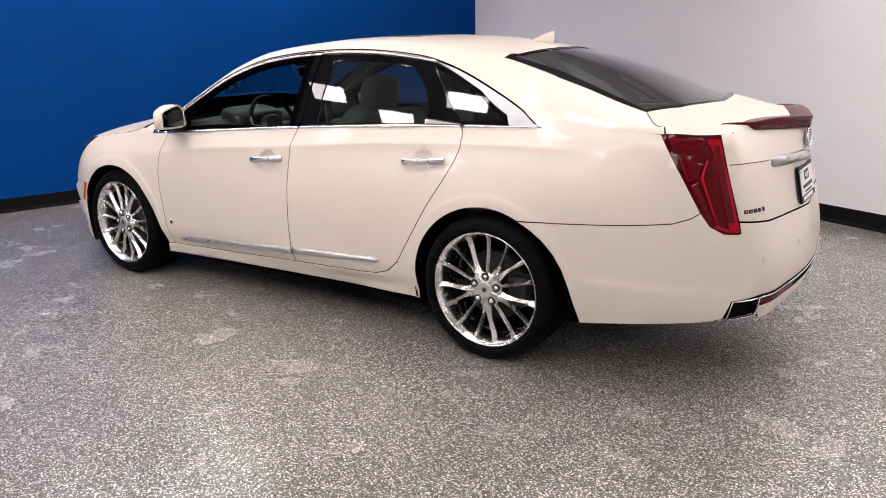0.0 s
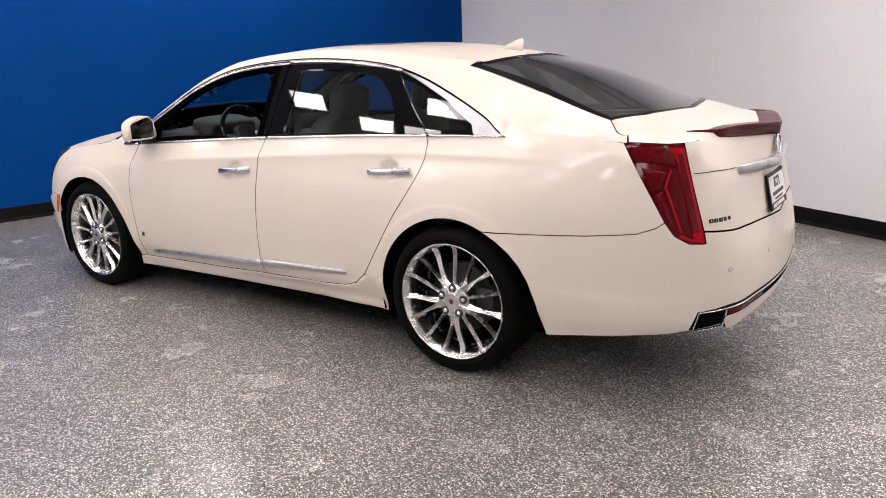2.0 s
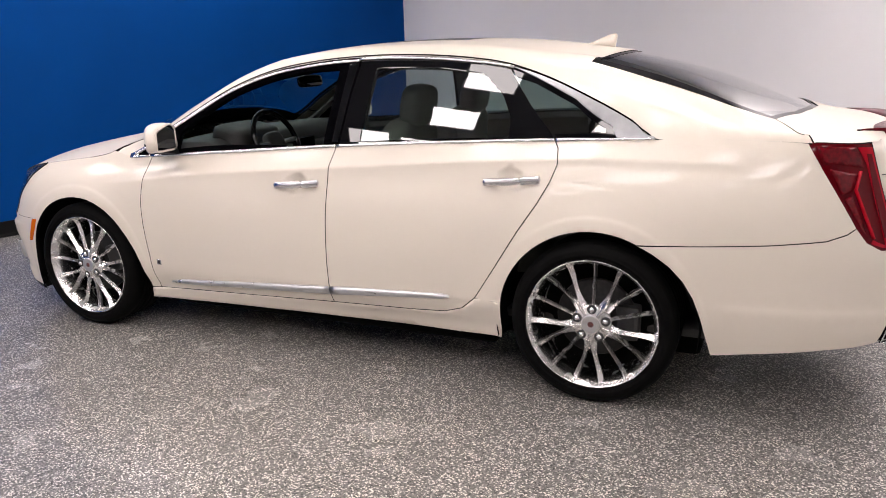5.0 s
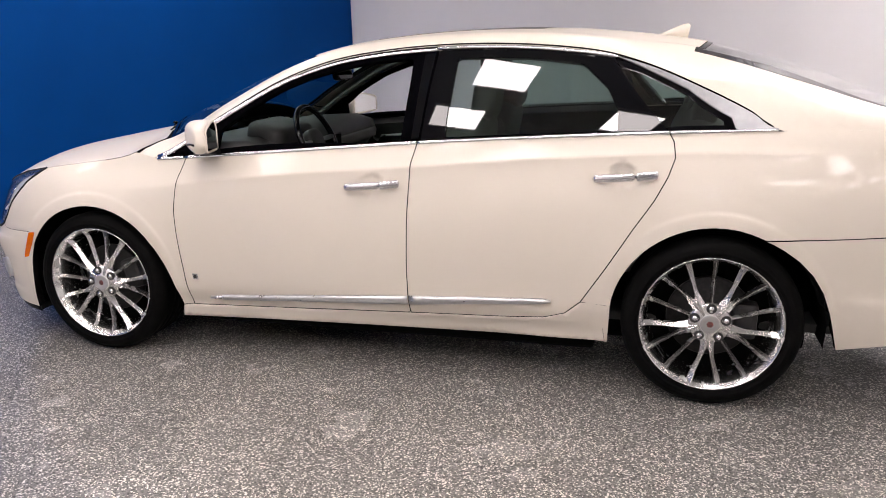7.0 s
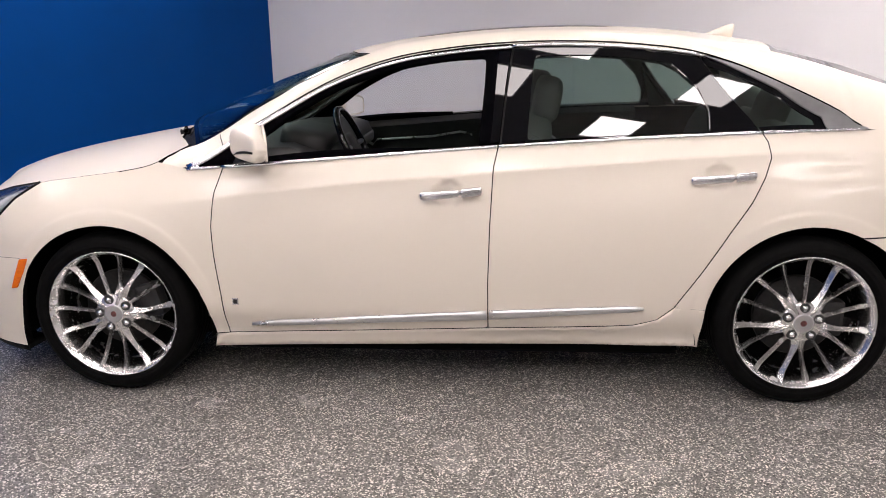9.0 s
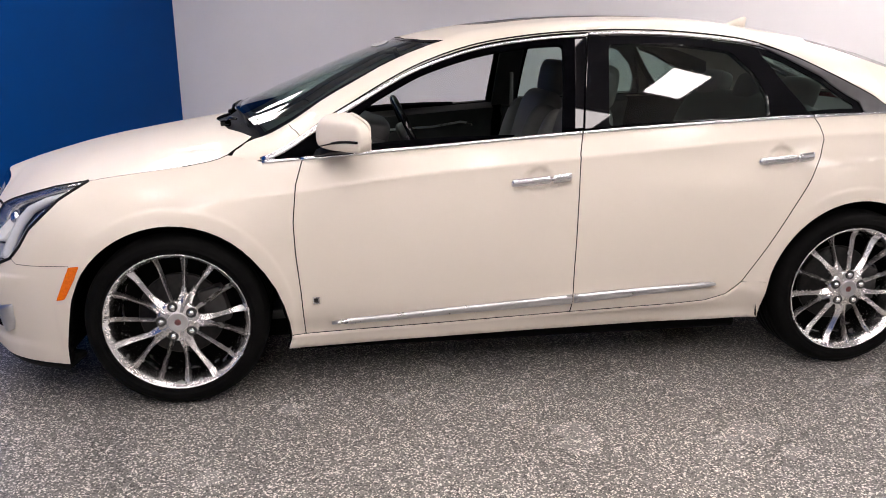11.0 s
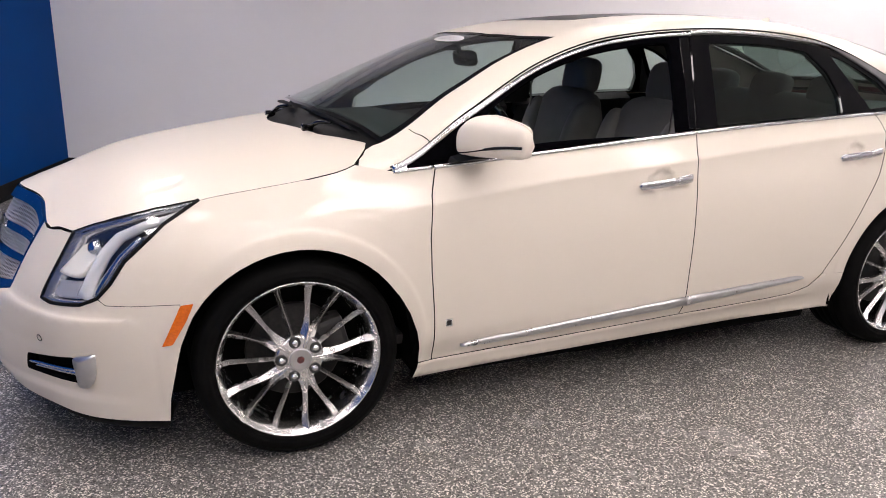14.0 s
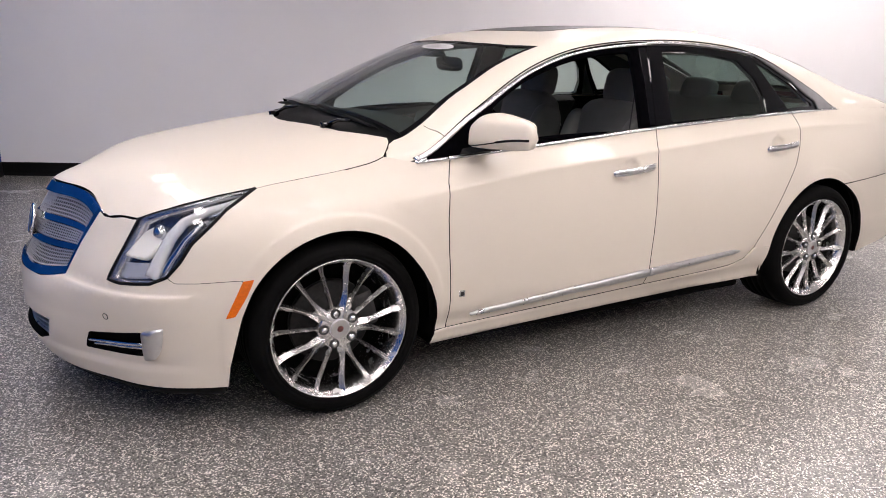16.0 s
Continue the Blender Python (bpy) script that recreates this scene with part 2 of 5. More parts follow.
def panel(name, surf, poly, mat, parent=None, step=.04, gap=.0021, depth=.018, lift=0.0, holes=(), scale=(1, 1), flip=False, label="", out=1.0, shape=None, tight=None, bend=None, ridges=()):
    """A sheet cut out of a surface: poly and holes are outlines in the surface's two numbers; its edges are turned in by depth."""
    from mathutils.geometry import delaunay_2d_cdt
    rim = shrunk(dense(poly, step, scale), gap, scale) if gap else dense(poly, step, scale)
    if tight:
        rim = [a if tight(*a) else b for a, b in zip(dense(poly, step, scale), rim)]
    cuts = [dense(h, step, scale) for h in holes]
    pts, edges = [], []
    for loop in [rim] + cuts:
        k = len(pts)
        pts += loop
        edges += [(k + i, k + (i + 1) % len(loop)) for i in range(len(loop))]
    for line in ridges:
        last = None
        for q in dense(line, step * .8, scale, False):
            ok = inside(q, rim) and min((q[0] - r[0]) ** 2 + (q[1] - r[1]) ** 2 for r in rim) > (step * .3) ** 2
            if ok:
                pts.append(q)
                if last == len(pts) - 2:
                    edges.append((last, last + 1))
                last = len(pts) - 1
    us, vs = [p[0] for p in rim], [p[1] for p in rim]
    du, dv = step / scale[0], step / scale[1]
    near = {}
    for p in pts:
        near.setdefault((int(p[0] / du), int(p[1] / dv)), []).append(p)
    u = min(us) + du * .5
    row = 0
    while u < max(us):
        v = min(vs) + dv * (.25 if row % 2 else .75)
        while v < max(vs):
            iu, iv = int(u / du), int(v / dv)
            close = any(((u - q[0]) / du) ** 2 + ((v - q[1]) / dv) ** 2 < .2 for a in (-1, 0, 1) for b in (-1, 0, 1) for q in near.get((iu + a, iv + b), ()))
            if not close and inside((u, v), rim) and not any(inside((u, v), h) for h in cuts):
                pts.append((u, v))
            v += dv
        u += du
        row += 1
    flat, _, tris, *_ = delaunay_2d_cdt([Vector((p[0] * scale[0], p[1] * scale[1])) for p in pts], edges, [], 0, 1e-7)
    flat = [(p.x / scale[0], p.y / scale[1]) for p in flat]
    faces = []
    for t in tris:
        c = (sum(flat[i][0] for i in t) / 3, sum(flat[i][1] for i in t) / 3)
        if inside(c, rim) and not any(inside(c, h) for h in cuts):
            faces.append(list(t))
    ns = [normal_at(surf, *p) * out for p in flat]
    vs3 = [surf(*p) + n * (lift + (shape(*p) if shape else 0)) for p, n in zip(flat, ns)]
    if bend:
        ns = [bend(v, n) for v, n in zip(vs3, ns)]
    if shape:
        ns = [None] * len(ns)
    vote = sum((vs3[f[1]] - vs3[f[0]]).cross(vs3[f[2]] - vs3[f[0]]).dot(normal_at(surf, *flat[f[0]]) * out) for f in faces)
    if vote < 0:
        faces = [f[::-1] for f in faces]
    top = len(faces)
    used = {}
    for f in faces:
        for i, j in zip(f, f[1:] + f[:1]):
            used[(i, j)] = used.get((i, j), 0) + 1
    border = [(i, j) for (i, j) in used if (j, i) not in used]
    verts, norms = list(vs3), list(ns)
    if depth:
        low = {}

        def edge_vertex(i, d):
            key = (i, d)
            if key not in low:
                low[key] = len(verts)
                n = normal_at(surf, *flat[i]) * out
                verts.append(vs3[i] - n * d)
                norms.append(None)
            return low[key]
        for i, j in border:
            if tight and tight(*flat[i]) and tight(*flat[j]):
                continue
            faces.append([j, i, edge_vertex(i, depth), edge_vertex(j, depth)])
    if flip:
        verts = [Vector((v.x, -v.y, v.z)) for v in verts]
        norms = [Vector((n.x, -n.y, n.z)) if n else None for n in norms]
        faces = [f[::-1] for f in faces]
    ob = mesh_object(name, verts, faces, mat, parent, label, True, norms)
    # turned-in paint edges go near-black, for seals and the shade in the joints
    if mat is PAINT and depth:
        ob.data.materials.append(CAVITY)
        ob.data.polygons.foreach_set("material_index", [0] * top + [1] * (len(faces) - top))
    return ob


def lathe(profile, n, axis="y"):
    """Rings of (radius, place along the axis) turned round y."""
    verts, faces = [], []
    for r, a in profile:
        for i in range(n):
            w = 2 * math.pi * i / n
            verts.append(Vector((r * math.cos(w), a, r * math.sin(w))))
    for k in range(len(profile) - 1):
        for i in range(n):
            j = (i + 1) % n
            faces.append([k * n + i, k * n + j, (k + 1) * n + j, (k + 1) * n + i])
    return verts, faces


def loft(rings, cap=True):
    verts = [v for r in rings for v in r]
    n = len(rings[0])
    faces = []
    for k in range(len(rings) - 1):
        for i in range(n):
            j = (i + 1) % n
            faces.append([k * n + i, k * n + j, (k + 1) * n + j, (k + 1) * n + i])
    if cap:
        faces += [list(range(n))[::-1], list(range((len(rings) - 1) * n, len(rings) * n))]
    return verts, faces


def fixed(ob):
    """Turns a closed mesh's faces outwards."""
    bm = bmesh.new()
    bm.from_mesh(ob.data)
    bmesh.ops.recalc_face_normals(bm, faces=bm.faces)
    bm.to_mesh(ob.data)
    bm.free()
    return ob


def strip(name, surf, path, width, height, mat, parent, label="", flip=False, lift=0.0, step=.04, scale=(1, 1), taper=0.0, close=False):
    """A moulding that lies on a surface along a path of its two numbers; width may be a function of the way along it, 0 to 1."""
    pts = dense(path, step, scale, close)
    n = len(pts)
    p3, nn = [surf(*p) for p in pts], [normal_at(surf, *p) for p in pts]
    rings = []
    for i in range(n):
        a, b = p3[i - 1] if i or close else p3[0], p3[(i + 1) % n] if i < n - 1 or close else p3[-1]
        t = (b - a).normalized()
        s = nn[i].cross(t).normalized()
        f = i / (n - 1)
        w = width(f) if callable(width) else width
        h = height
        if taper and not close:
            k = min(1.0, f / taper, (1 - f) / taper) if taper else 1
            w, h = w * max(.12, k), h * max(.2, k)
        c = p3[i] + nn[i] * lift
        rings.append([c + s * (w / 2) - nn[i] * .003, c + s * (w / 2) * .92 + nn[i] * h * .55, c + s * (w / 4) + nn[i] * h, c - s * (w / 4) + nn[i] * h,
                      c - s * (w / 2) * .92 + nn[i] * h * .55, c - s * (w / 2) - nn[i] * .003])
    if close:
        rings.append(rings[0])
    verts, faces = loft(rings, not close)
    if flip:
        verts = [Vector((v.x, -v.y, v.z)) for v in verts]
    return fixed(mesh_object(name, verts, faces, mat, parent, label))


def tube(name, pts, r, mat, parent, label="", n=8, squash=1.0):
    rings = []
    for i, p in enumerate(pts):
        p = Vector(p)
        t = (Vector(pts[min(i + 1, len(pts) - 1)]) - Vector(pts[max(i - 1, 0)])).normalized()
        a = t.orthogonal().normalized() if abs(t.z) > .9 else t.cross(Vector((0, 0, 1))).normalized()
        b = t.cross(a)
        q = r[i] if isinstance(r, (list, tuple)) else r
        rings.append([p + a * math.cos(2 * math.pi * k / n) * q + b * math.sin(2 * math.pi * k / n) * q * squash for k in range(n)])
    verts, faces = loft(rings)
    return fixed(mesh_object(name, verts, faces, mat, parent, label))


def pillow(size, m, power=.45, nu=18, nv=12, bend=None):
    """A cushion: a rounded block of that size at the pose m."""
    def pw(c):
        return math.copysign(abs(c) ** power, c)
    verts, faces = [], []
    for j in range(nv + 1):
        b = -math.pi / 2 + math.pi * j / nv
        for i in range(nu):
            a = 2 * math.pi * i / nu
            v = Vector((pw(math.cos(b)) * pw(math.cos(a)) * size[0] / 2, pw(math.cos(b)) * pw(math.sin(a)) * size[1] / 2, pw(math.sin(b)) * size[2] / 2))
            if bend:
                v = bend(v)
            verts.append(m @ v)
    for j in range(nv):
        for i in range(nu):
            k = (i + 1) % nu
            faces.append([j * nu + i, j * nu + k, (j + 1) * nu + k, (j + 1) * nu + i])
    return verts, faces


def cushion(name, size, m, mat, parent, label="", power=.45, bend=None):
    v, f = pillow(size, m, power, bend=bend)
    return fixed(mesh_object(name, v, f, mat, parent, label))


# ---- the room ----
GROUND = -.019
CORNER = Vector((-1.07, 5.30, 0))
ALONG_WHITE = Vector((.8955, -.445, 0)).normalized()
ALONG_BLUE = Vector((-.29, -.957, 0)).normalized()


def wall(name, a, b, mat, label, height=CEILING, thick=.12):
    """A wall from a to b whose face looks to its right, with its skirting."""
    d = (b - a).normalized()
    m = Matrix.Identity(4)
    m.col[0][:3], m.col[1][:3], m.col[2][:3], m.col[3][:3] = d, Vector((-d.y, d.x, 0)), Vector((0, 0, 1)), a
    n = (b - a).length
    w = cube(name, (0, 0, GROUND), (n, thick, height), mat, None, 0, "", m)
    tagged(w, label, "wall", "", "structure")
    return w, m, n


def skirting(name, m, n, height=.135):
    prof = [(0, 0), (-.016, 0), (-.014, .012), (-.006, .03), (-.006, height - .01), (-.004, height), (0, height)]
    rings = [[m @ Vector((x, y, z + GROUND)) for y, z in prof] for x in (.0, n)]
    v, f = loft(rings)
    s = fixed(mesh_object(name, v, f, BASE, None, "", False))
    return tagged(s, "black vinyl baseboard along the foot of the wall", "baseboard", "", "structure")


far_white = CORNER + ALONG_WHITE * 11
far_blue = CORNER + ALONG_BLUE * 11
opposite = far_white + ALONG_BLUE * 11 + Vector((.8, -1, 0))
for nm, a, b, mat, lab in (("wall_white", far_white, CORNER, None, "plain off-white painted wall behind the car"),
                           ("wall_blue", CORNER, far_blue, None, "saturated royal blue painted wall ahead of the car"),
                           ("wall_back", far_blue, opposite, None, "plain off-white painted wall closing the room"),
                           ("wall_end", opposite, far_white, None, "plain off-white painted wall closing the room")):
    w, m, n = wall(nm, b, a, BLUE if nm == "wall_blue" else WHITE, lab)
    skirting("baseboard", m, n)

bm = bmesh.new()
ring = [bm.verts.new(p + Vector((0, 0, GROUND))) for p in (CORNER, far_blue, opposite, far_white)]
bm.faces.new(ring)
r = bmesh.ops.extrude_face_region(bm, geom=bm.faces[:])
bmesh.ops.translate(bm, verts=[v for v in r["geom"] if isinstance(v, bmesh.types.BMVert)], vec=(0, 0, -.1))
bmesh.ops.recalc_face_normals(bm, faces=bm.faces)
tagged(part("floor", bm, FLOOR, None), "glossy grey epoxy floor with black and white flakes", "floor", "", "structure")
bm = bmesh.new()
ring = [bm.verts.new(p + Vector((0, 0, CEILING))) for p in (CORNER, far_blue, opposite, far_white)]
bm.faces.new(ring)
r = bmesh.ops.extrude_face_region(bm, geom=bm.faces[:])
bmesh.ops.translate(bm, verts=[v for v in r["geom"] if isinstance(v, bmesh.types.BMVert)], vec=(0, 0, .1))
bmesh.ops.recalc_face_normals(bm, faces=bm.faces)
tagged(part("ceiling", bm, CEIL, None), "plain grey ceiling with panel lights", "ceiling", "", "structure")


def ceiling_light(m):
    root = new("ceiling_light")
    bm = bmesh.new()
    for lo, hi in (((-.26, -.24, -.03), (.26, -.22, 0)), ((-.26, .22, -.03), (.26, .24, 0)), ((-.26, -.22, -.03), (-.24, .22, 0)), ((.24, -.22, -.03), (.26, .22, 0))):
        box(bm, lo, hi)
    part("frame", bm, WHITE_PLASTIC, root)
    part("diffuser", box(bmesh.new(), (-.24, -.22, -.022), (.24, .22, -.004)), GLOW, root, "lit white diffuser panel")
    root.matrix_basis = m
    return tagged(root, "white square ceiling panel light, lit, in a partly assumed layout", "ceiling light", "ceiling panel lights")


ROW_WAY, COLUMN_WAY = Vector((2.02, -.14, 0)), Vector((-.57, -.67, 0))
FIRST_PANEL = Vector((1.57, -2.58, CEILING))


def lit(p):
    """Whether the assumed grid has a panel here: none close to the walls, over the bonnet and screen, or past the tail.
    """
    q = p - CORNER
    from_white, from_blue = -.445 * q.x - .8955 * q.y, .957 * q.x - .29 * q.y
    # gaps also keep added panels from mirroring in the glass and paint
    if from_white < .4 or from_blue < .4 or p.x > 7 or p.y < -6.0 or (-1.7 < p.x < 4 and -3.9 < p.y < -2.2):
        return False
    return not (-.45 < p.x < 2.0 and p.y > -1.0) and not (1.9 < p.x < 3.9 and p.y > .2) and not (p.x > 3.9 and -3.7 < p.y < -1.2) and not (-.9 < p.x < 0 and p.y > 2)


places = [FIRST_PANEL + ROW_WAY * i + COLUMN_WAY * j for i in range(-4, 5) for j in range(-9, 8)]
# two rows beside the car, from reflections; others added to brighten walls, floor, tail
places = [p for p in places if lit(p)] + [Vector((x, y, CEILING)) for x, y in ((-.13, -3.62), (-.84, -2.86), (1.56, -2.44), (1.02, -3.20), (2.69, -3.45), (3.45, -2.76), (-1.75, .9), (-2.2, -.4), (-1.05, 2.4), (4.75, 1.65), (5.5, 1.3), (6.3, .9),
                                                                                   (2.6, .75), (3.95, 2.4), (-.9, 3.3), (7.4, -.9), (7.5, -2.5))]
first_light = None
for c in places:
    at = pose(*c, 0, 0, -21)
    if first_light is None:
        first_light = ceiling_light(at)
    else:
        copy_thing(first_light, at)
# ---- shape of the car: x to the rear from the front axle, y to its right, z up ----
def curve(*pts):
    """A smooth curve through (x, value) pairs, straight beyond its ends."""
    xs, ys = [p[0] for p in pts], [p[1] for p in pts]
    n = len(xs)
    d = [(ys[i + 1] - ys[i]) / (xs[i + 1] - xs[i]) for i in range(n - 1)]
    m = [d[0]] + [(d[i - 1] * (xs[i + 1] - xs[i]) + d[i] * (xs[i] - xs[i - 1])) / (xs[i + 1] - xs[i - 1]) for i in range(1, n - 1)] + [d[-1]]

    def f(x):
        if x <= xs[0]:
            return ys[0] + m[0] * (x - xs[0])
        if x >= xs[-1]:
            return ys[-1] + m[-1] * (x - xs[-1])
        i = 0
        while x > xs[i + 1]:
            i += 1
        h = xs[i + 1] - xs[i]
        t = (x - xs[i]) / h
        a, b = 1 - t, t * t * (3 - 2 * t)
        return ys[i] * (1 - b) + ys[i + 1] * b + h * t * a * (m[i] * a - m[i + 1] * t)
    return f


def ease(a, b, x):
    t = min(1.0, max(0.0, (x - a) / (b - a)))
    return t * t * (3 - 2 * t)


# The widest outline, seen from above, of the car's left half, from the nose's middle to the tail's.
OUTLINE = [(-1.045, 0), (-1.025, -.2), (-.955, -.42), (-.83, -.62), (-.69, -.78), (-.55, -.862), (-.42, -.905), (-.2, -.926), (.3, -.925), (1.0, -.925),
           (2.3, -.925), (2.9, -.921), (3.4, -.892), (3.68, -.845), (3.86, -.78), (3.955, -.705), (4.01, -.61), (4.05, -.38), (4.075, 0)]
RUN = [0.0]
for (ax, ay), (bx, by) in zip(OUTLINE, OUTLINE[1:]):
    RUN.append(RUN[-1] + math.hypot(bx - ax, by - ay))
RUN = [r - RUN[8] + .3 for r in RUN]
plan_x = curve((RUN[0] - .2, OUTLINE[1][0]), *[(r, p[0]) for r, p in zip(RUN, OUTLINE)], (RUN[-1] + .38, OUTLINE[-2][0]))
plan_y = curve((RUN[0] - .2, .2), *[(r, p[1]) for r, p in zip(RUN, OUTLINE)], (RUN[-1] + .38, .38))
S0, S1 = RUN[0], RUN[-1]
LEVELS = [.15, .25, .33, .45, .58, .70, .80, .90, 1.0, 1.1, 1.2]
# How far each height lies inside that outline, at stations along it.
INSET = {
    0: [.06, .012, .004, .024, .062, .098, .158, .235, .31, .38, .46],
    2: [.06, .015, .0, .022, .085, .150, .208, .265, .32, .39, .46],
    3: [.05, .02, .0, .005, .03, .09, .15, .22, .29, .38, .48],
    6: [.03, .02, .01, .0, .0, .012, .05, .115, .20, .3, .4],
    8: [.055, .05, .02, .005, .0, .005, .027, .077, .124, .19, .28],
    9: [.055, .055, .018, .003, .0, .006, .022, .052, .095, .14, .19],
}
INSET_REAR = {
    10: [.055, .055, .018, .004, .0, .004, .018, .050, .09, .135, .18],
    11: [.05, .045, .02, .005, .0, .004, .018, .052, .105, .162, .22],
    12: [.04, .03, .015, .003, .0, .004, .015, .040, .078, .125, .2],
    13: [.05, .03, .01, .0, .003, .012, .028, .052, .080, .11, .18],
    15: [.09, .05, .01, .0, .01, .03, .055, .085, .12, .165, .24],
    16: [.09, .05, .012, .0, .012, .035, .06, .088, .135, .20, .28],
    17: [.10, .06, .015, .0, .02, .05, .068, .085, .115, .165, .24],
    18: [.10, .06, .015, .0, .015, .03, .055, .068, .068, .085, .14],
}
ROWS_IN = [(RUN[k], curve(*zip(LEVELS, v))) for k, v in {**INSET, **INSET_REAR}.items()]
crease_z = curve((-.2, .76), (.22, .80), (.88, .875), (1.6, .930), (2.3, .980), (2.8, 1.0), (3.3, 1.0))


def side_inset(s, z):
    d = curve(*[(r, f(z)) for r, f in ROWS_IN])(s)
    k = ease(.1, .8, s) * (1 - ease(2.9, 3.5, s))
    if k:
        u = z - crease_z(s)
        d -= k * (.019 * math.exp(-u / .07) if u > 0 else .019 * math.exp(u / .055))
        d += k * .004
    if s < -.45 or s > 3.95:
        q = ease(.45, .7, -s)
        d -= q * (.014 * (1 - ease(.518, .536, z)) * ease(.36, .52, z) - .004 * math.exp(-((z - .41) / .03) ** 2))
        # a shelf over the lower lip
        d += q * .011 * ease(.222, .262, z) * (1 - ease(.33, .43, z))
    if s > 3.2:
        d -= ease(3.2, 3.4, s) * (1 - ease(3.9, 4.1, s)) * .005 * (1 - ease(.440, .480, z)) * ease(.20, .40, z)
    for hx, hz in ((1.425, .852), (2.478, .909)):
        q = 1 - ((s - hx) / .062) ** 2 - ((z - hz) / .052) ** 2
        if q > 0:
            d += .014 * ease(0, .8, q)
    for xc in (0, 2.837):
        r = math.hypot(s - xc, z - .33)
        d -= .006 * (1 - ease(.40, .52, r)) + .0032 * (1 - ease(.437, .462, r))
    return d


def side(s, z):
    """The lower body, from under the sills to the belt: s runs along the outline (it is x along the flanks)."""
    if s > S1:
        p = side(2 * S1 - s, z)
        return Vector((p.x, -p.y, p.z))
    if s < S0:
        p = side(2 * S0 - s, z)
        return Vector((p.x, -p.y, p.z))
    e = .01
    tx, ty = plan_x(s + e) - plan_x(s - e), plan_y(s + e) - plan_y(s - e)
    q = math.hypot(tx, ty)
    d = side_inset(s, z)
    return Vector((plan_x(s) - ty / q * d, plan_y(s) + tx / q * d, z))


def along(x):
    """The s at which the outline passes x."""
    a, b = S0, S1
    for _ in range(30):
        m = (a + b) / 2
        a, b = (m, b) if plan_x(m) < x else (a, m)
    return a


belt_z = curve((-.2, .90), (.2, .925), (.352, .935), (.53, .948), (.973, .980), (1.632, 1.026), (2.313, 1.060), (3.032, 1.080), (3.3, 1.085), (3.6, 1.078), (3.97, 1.06))
drip_z = curve((-.1, .915), (.2, .932), (.34, .942), (.65, 1.114), (.967, 1.283), (1.2, 1.360), (1.426, 1.397), (1.678, 1.416), (1.985, 1.416), (2.225, 1.398), (2.4, 1.374),
               (2.535, 1.336), (2.76, 1.240), (2.945, 1.146), (3.0, 1.114), (3.055, 1.083), (3.1, 1.086), (3.3, 1.092), (3.6, 1.084), (3.97, 1.064))
spine_z = curve((-.1, .985), (.05, 1.045), (.2, 1.108), (.5, 1.238), (.9, 1.386), (1.15, 1.440), (1.45, 1.476), (1.8, 1.494), (2.2, 1.487), (2.6, 1.448), (2.9, 1.397),
                (3.2, 1.320), (3.42, 1.240), (3.56, 1.180), (3.66, 1.146), (3.8, 1.120), (3.9, 1.102), (3.97, 1.086))


# where the rear window's side edge runs
glass_y = curve((2.5, .505), (2.733, .531), (3.1, .572), (3.462, .609), (3.6, .622))
glass_z = curve((2.5, 1.424), (2.6, 1.405), (2.733, 1.377), (3.1, 1.270), (3.462, 1.151), (3.6, 1.118))


def arched(a, b, f, bulge):
    """A point at f of the way from a to b, on a chord that bulges up and out."""
    dy, dz = b[0] - a[0], b[1] - a[1]
    q = math.hypot(dy, dz) or 1e-9
    k = 4 * f * (1 - f) * bulge
    return a[0] + dy * f + dz / q * k, a[1] + dz * f - dy / q * k


def mixed(p, q, k):
    return p[0] * (1 - k) + q[0] * k, p[1] * (1 - k) + q[1] * k


def roof_section(x):
    b = side(along(min(x, 3.75)), belt_z(x))
    yb, zb, zd, zc = -b.y, belt_z(x), drip_z(x), spine_z(x)
    yd = yb - (zd - zb) * .44 - .002
    up = min(1.0, (zc - zd) / .09)
    ye, ze = yd - .075, zd + .053 * up
    pts = [(yb, zb), ((yb + yd) / 2 + .006 * ease(0, .3, zd - zb), (zb + zd) / 2), (yd, zd), (yd - .014, zd + .021 * up), (yd - .04, zd + .038 * up), (ye, ze)]
    sail = ease(2.3, 2.7, x) * (1 - ease(3.5, 3.64, x))
    edge = (glass_y(x), glass_z(x))
    if sail:
        pts[3:] = [mixed(p, arched(pts[2], edge, f, .016), sail) for p, f in zip(pts[3:], (.22, .52, 1))]
        ye, ze = pts[-1]
    w = 1 - ease(.006, .06, zd - zb) if x > 2.5 else 0
    if w:
        up *= 1 - .7 * ease(3.5, 3.8, x)
        round_in = ((0, 0), (.028, .024), (.060, .043), (.0645, .045), (.069, .0475), (.075, .050))
        low = [mixed((yb - i, zb + j * up), arched((yb, zb), edge, f, .020), sail) for (i, j), f in zip(round_in, (0, .015, .03, .25, .55, 1))]
        pts = [mixed(p, q, w) for p, q in zip(pts, low)]
        ye, ze = pts[-1]
    for k in (.8, .6, .4, .2, 0):
        pts.append((ye * k, ze + (zc - ze) * (1 - k ** (2.5 - .4 * sail))))
    return pts


KNOTS = [0, .2, .40, .43, .46, .50, .6, .7, .8, .9, 1.0]
_sections = {}


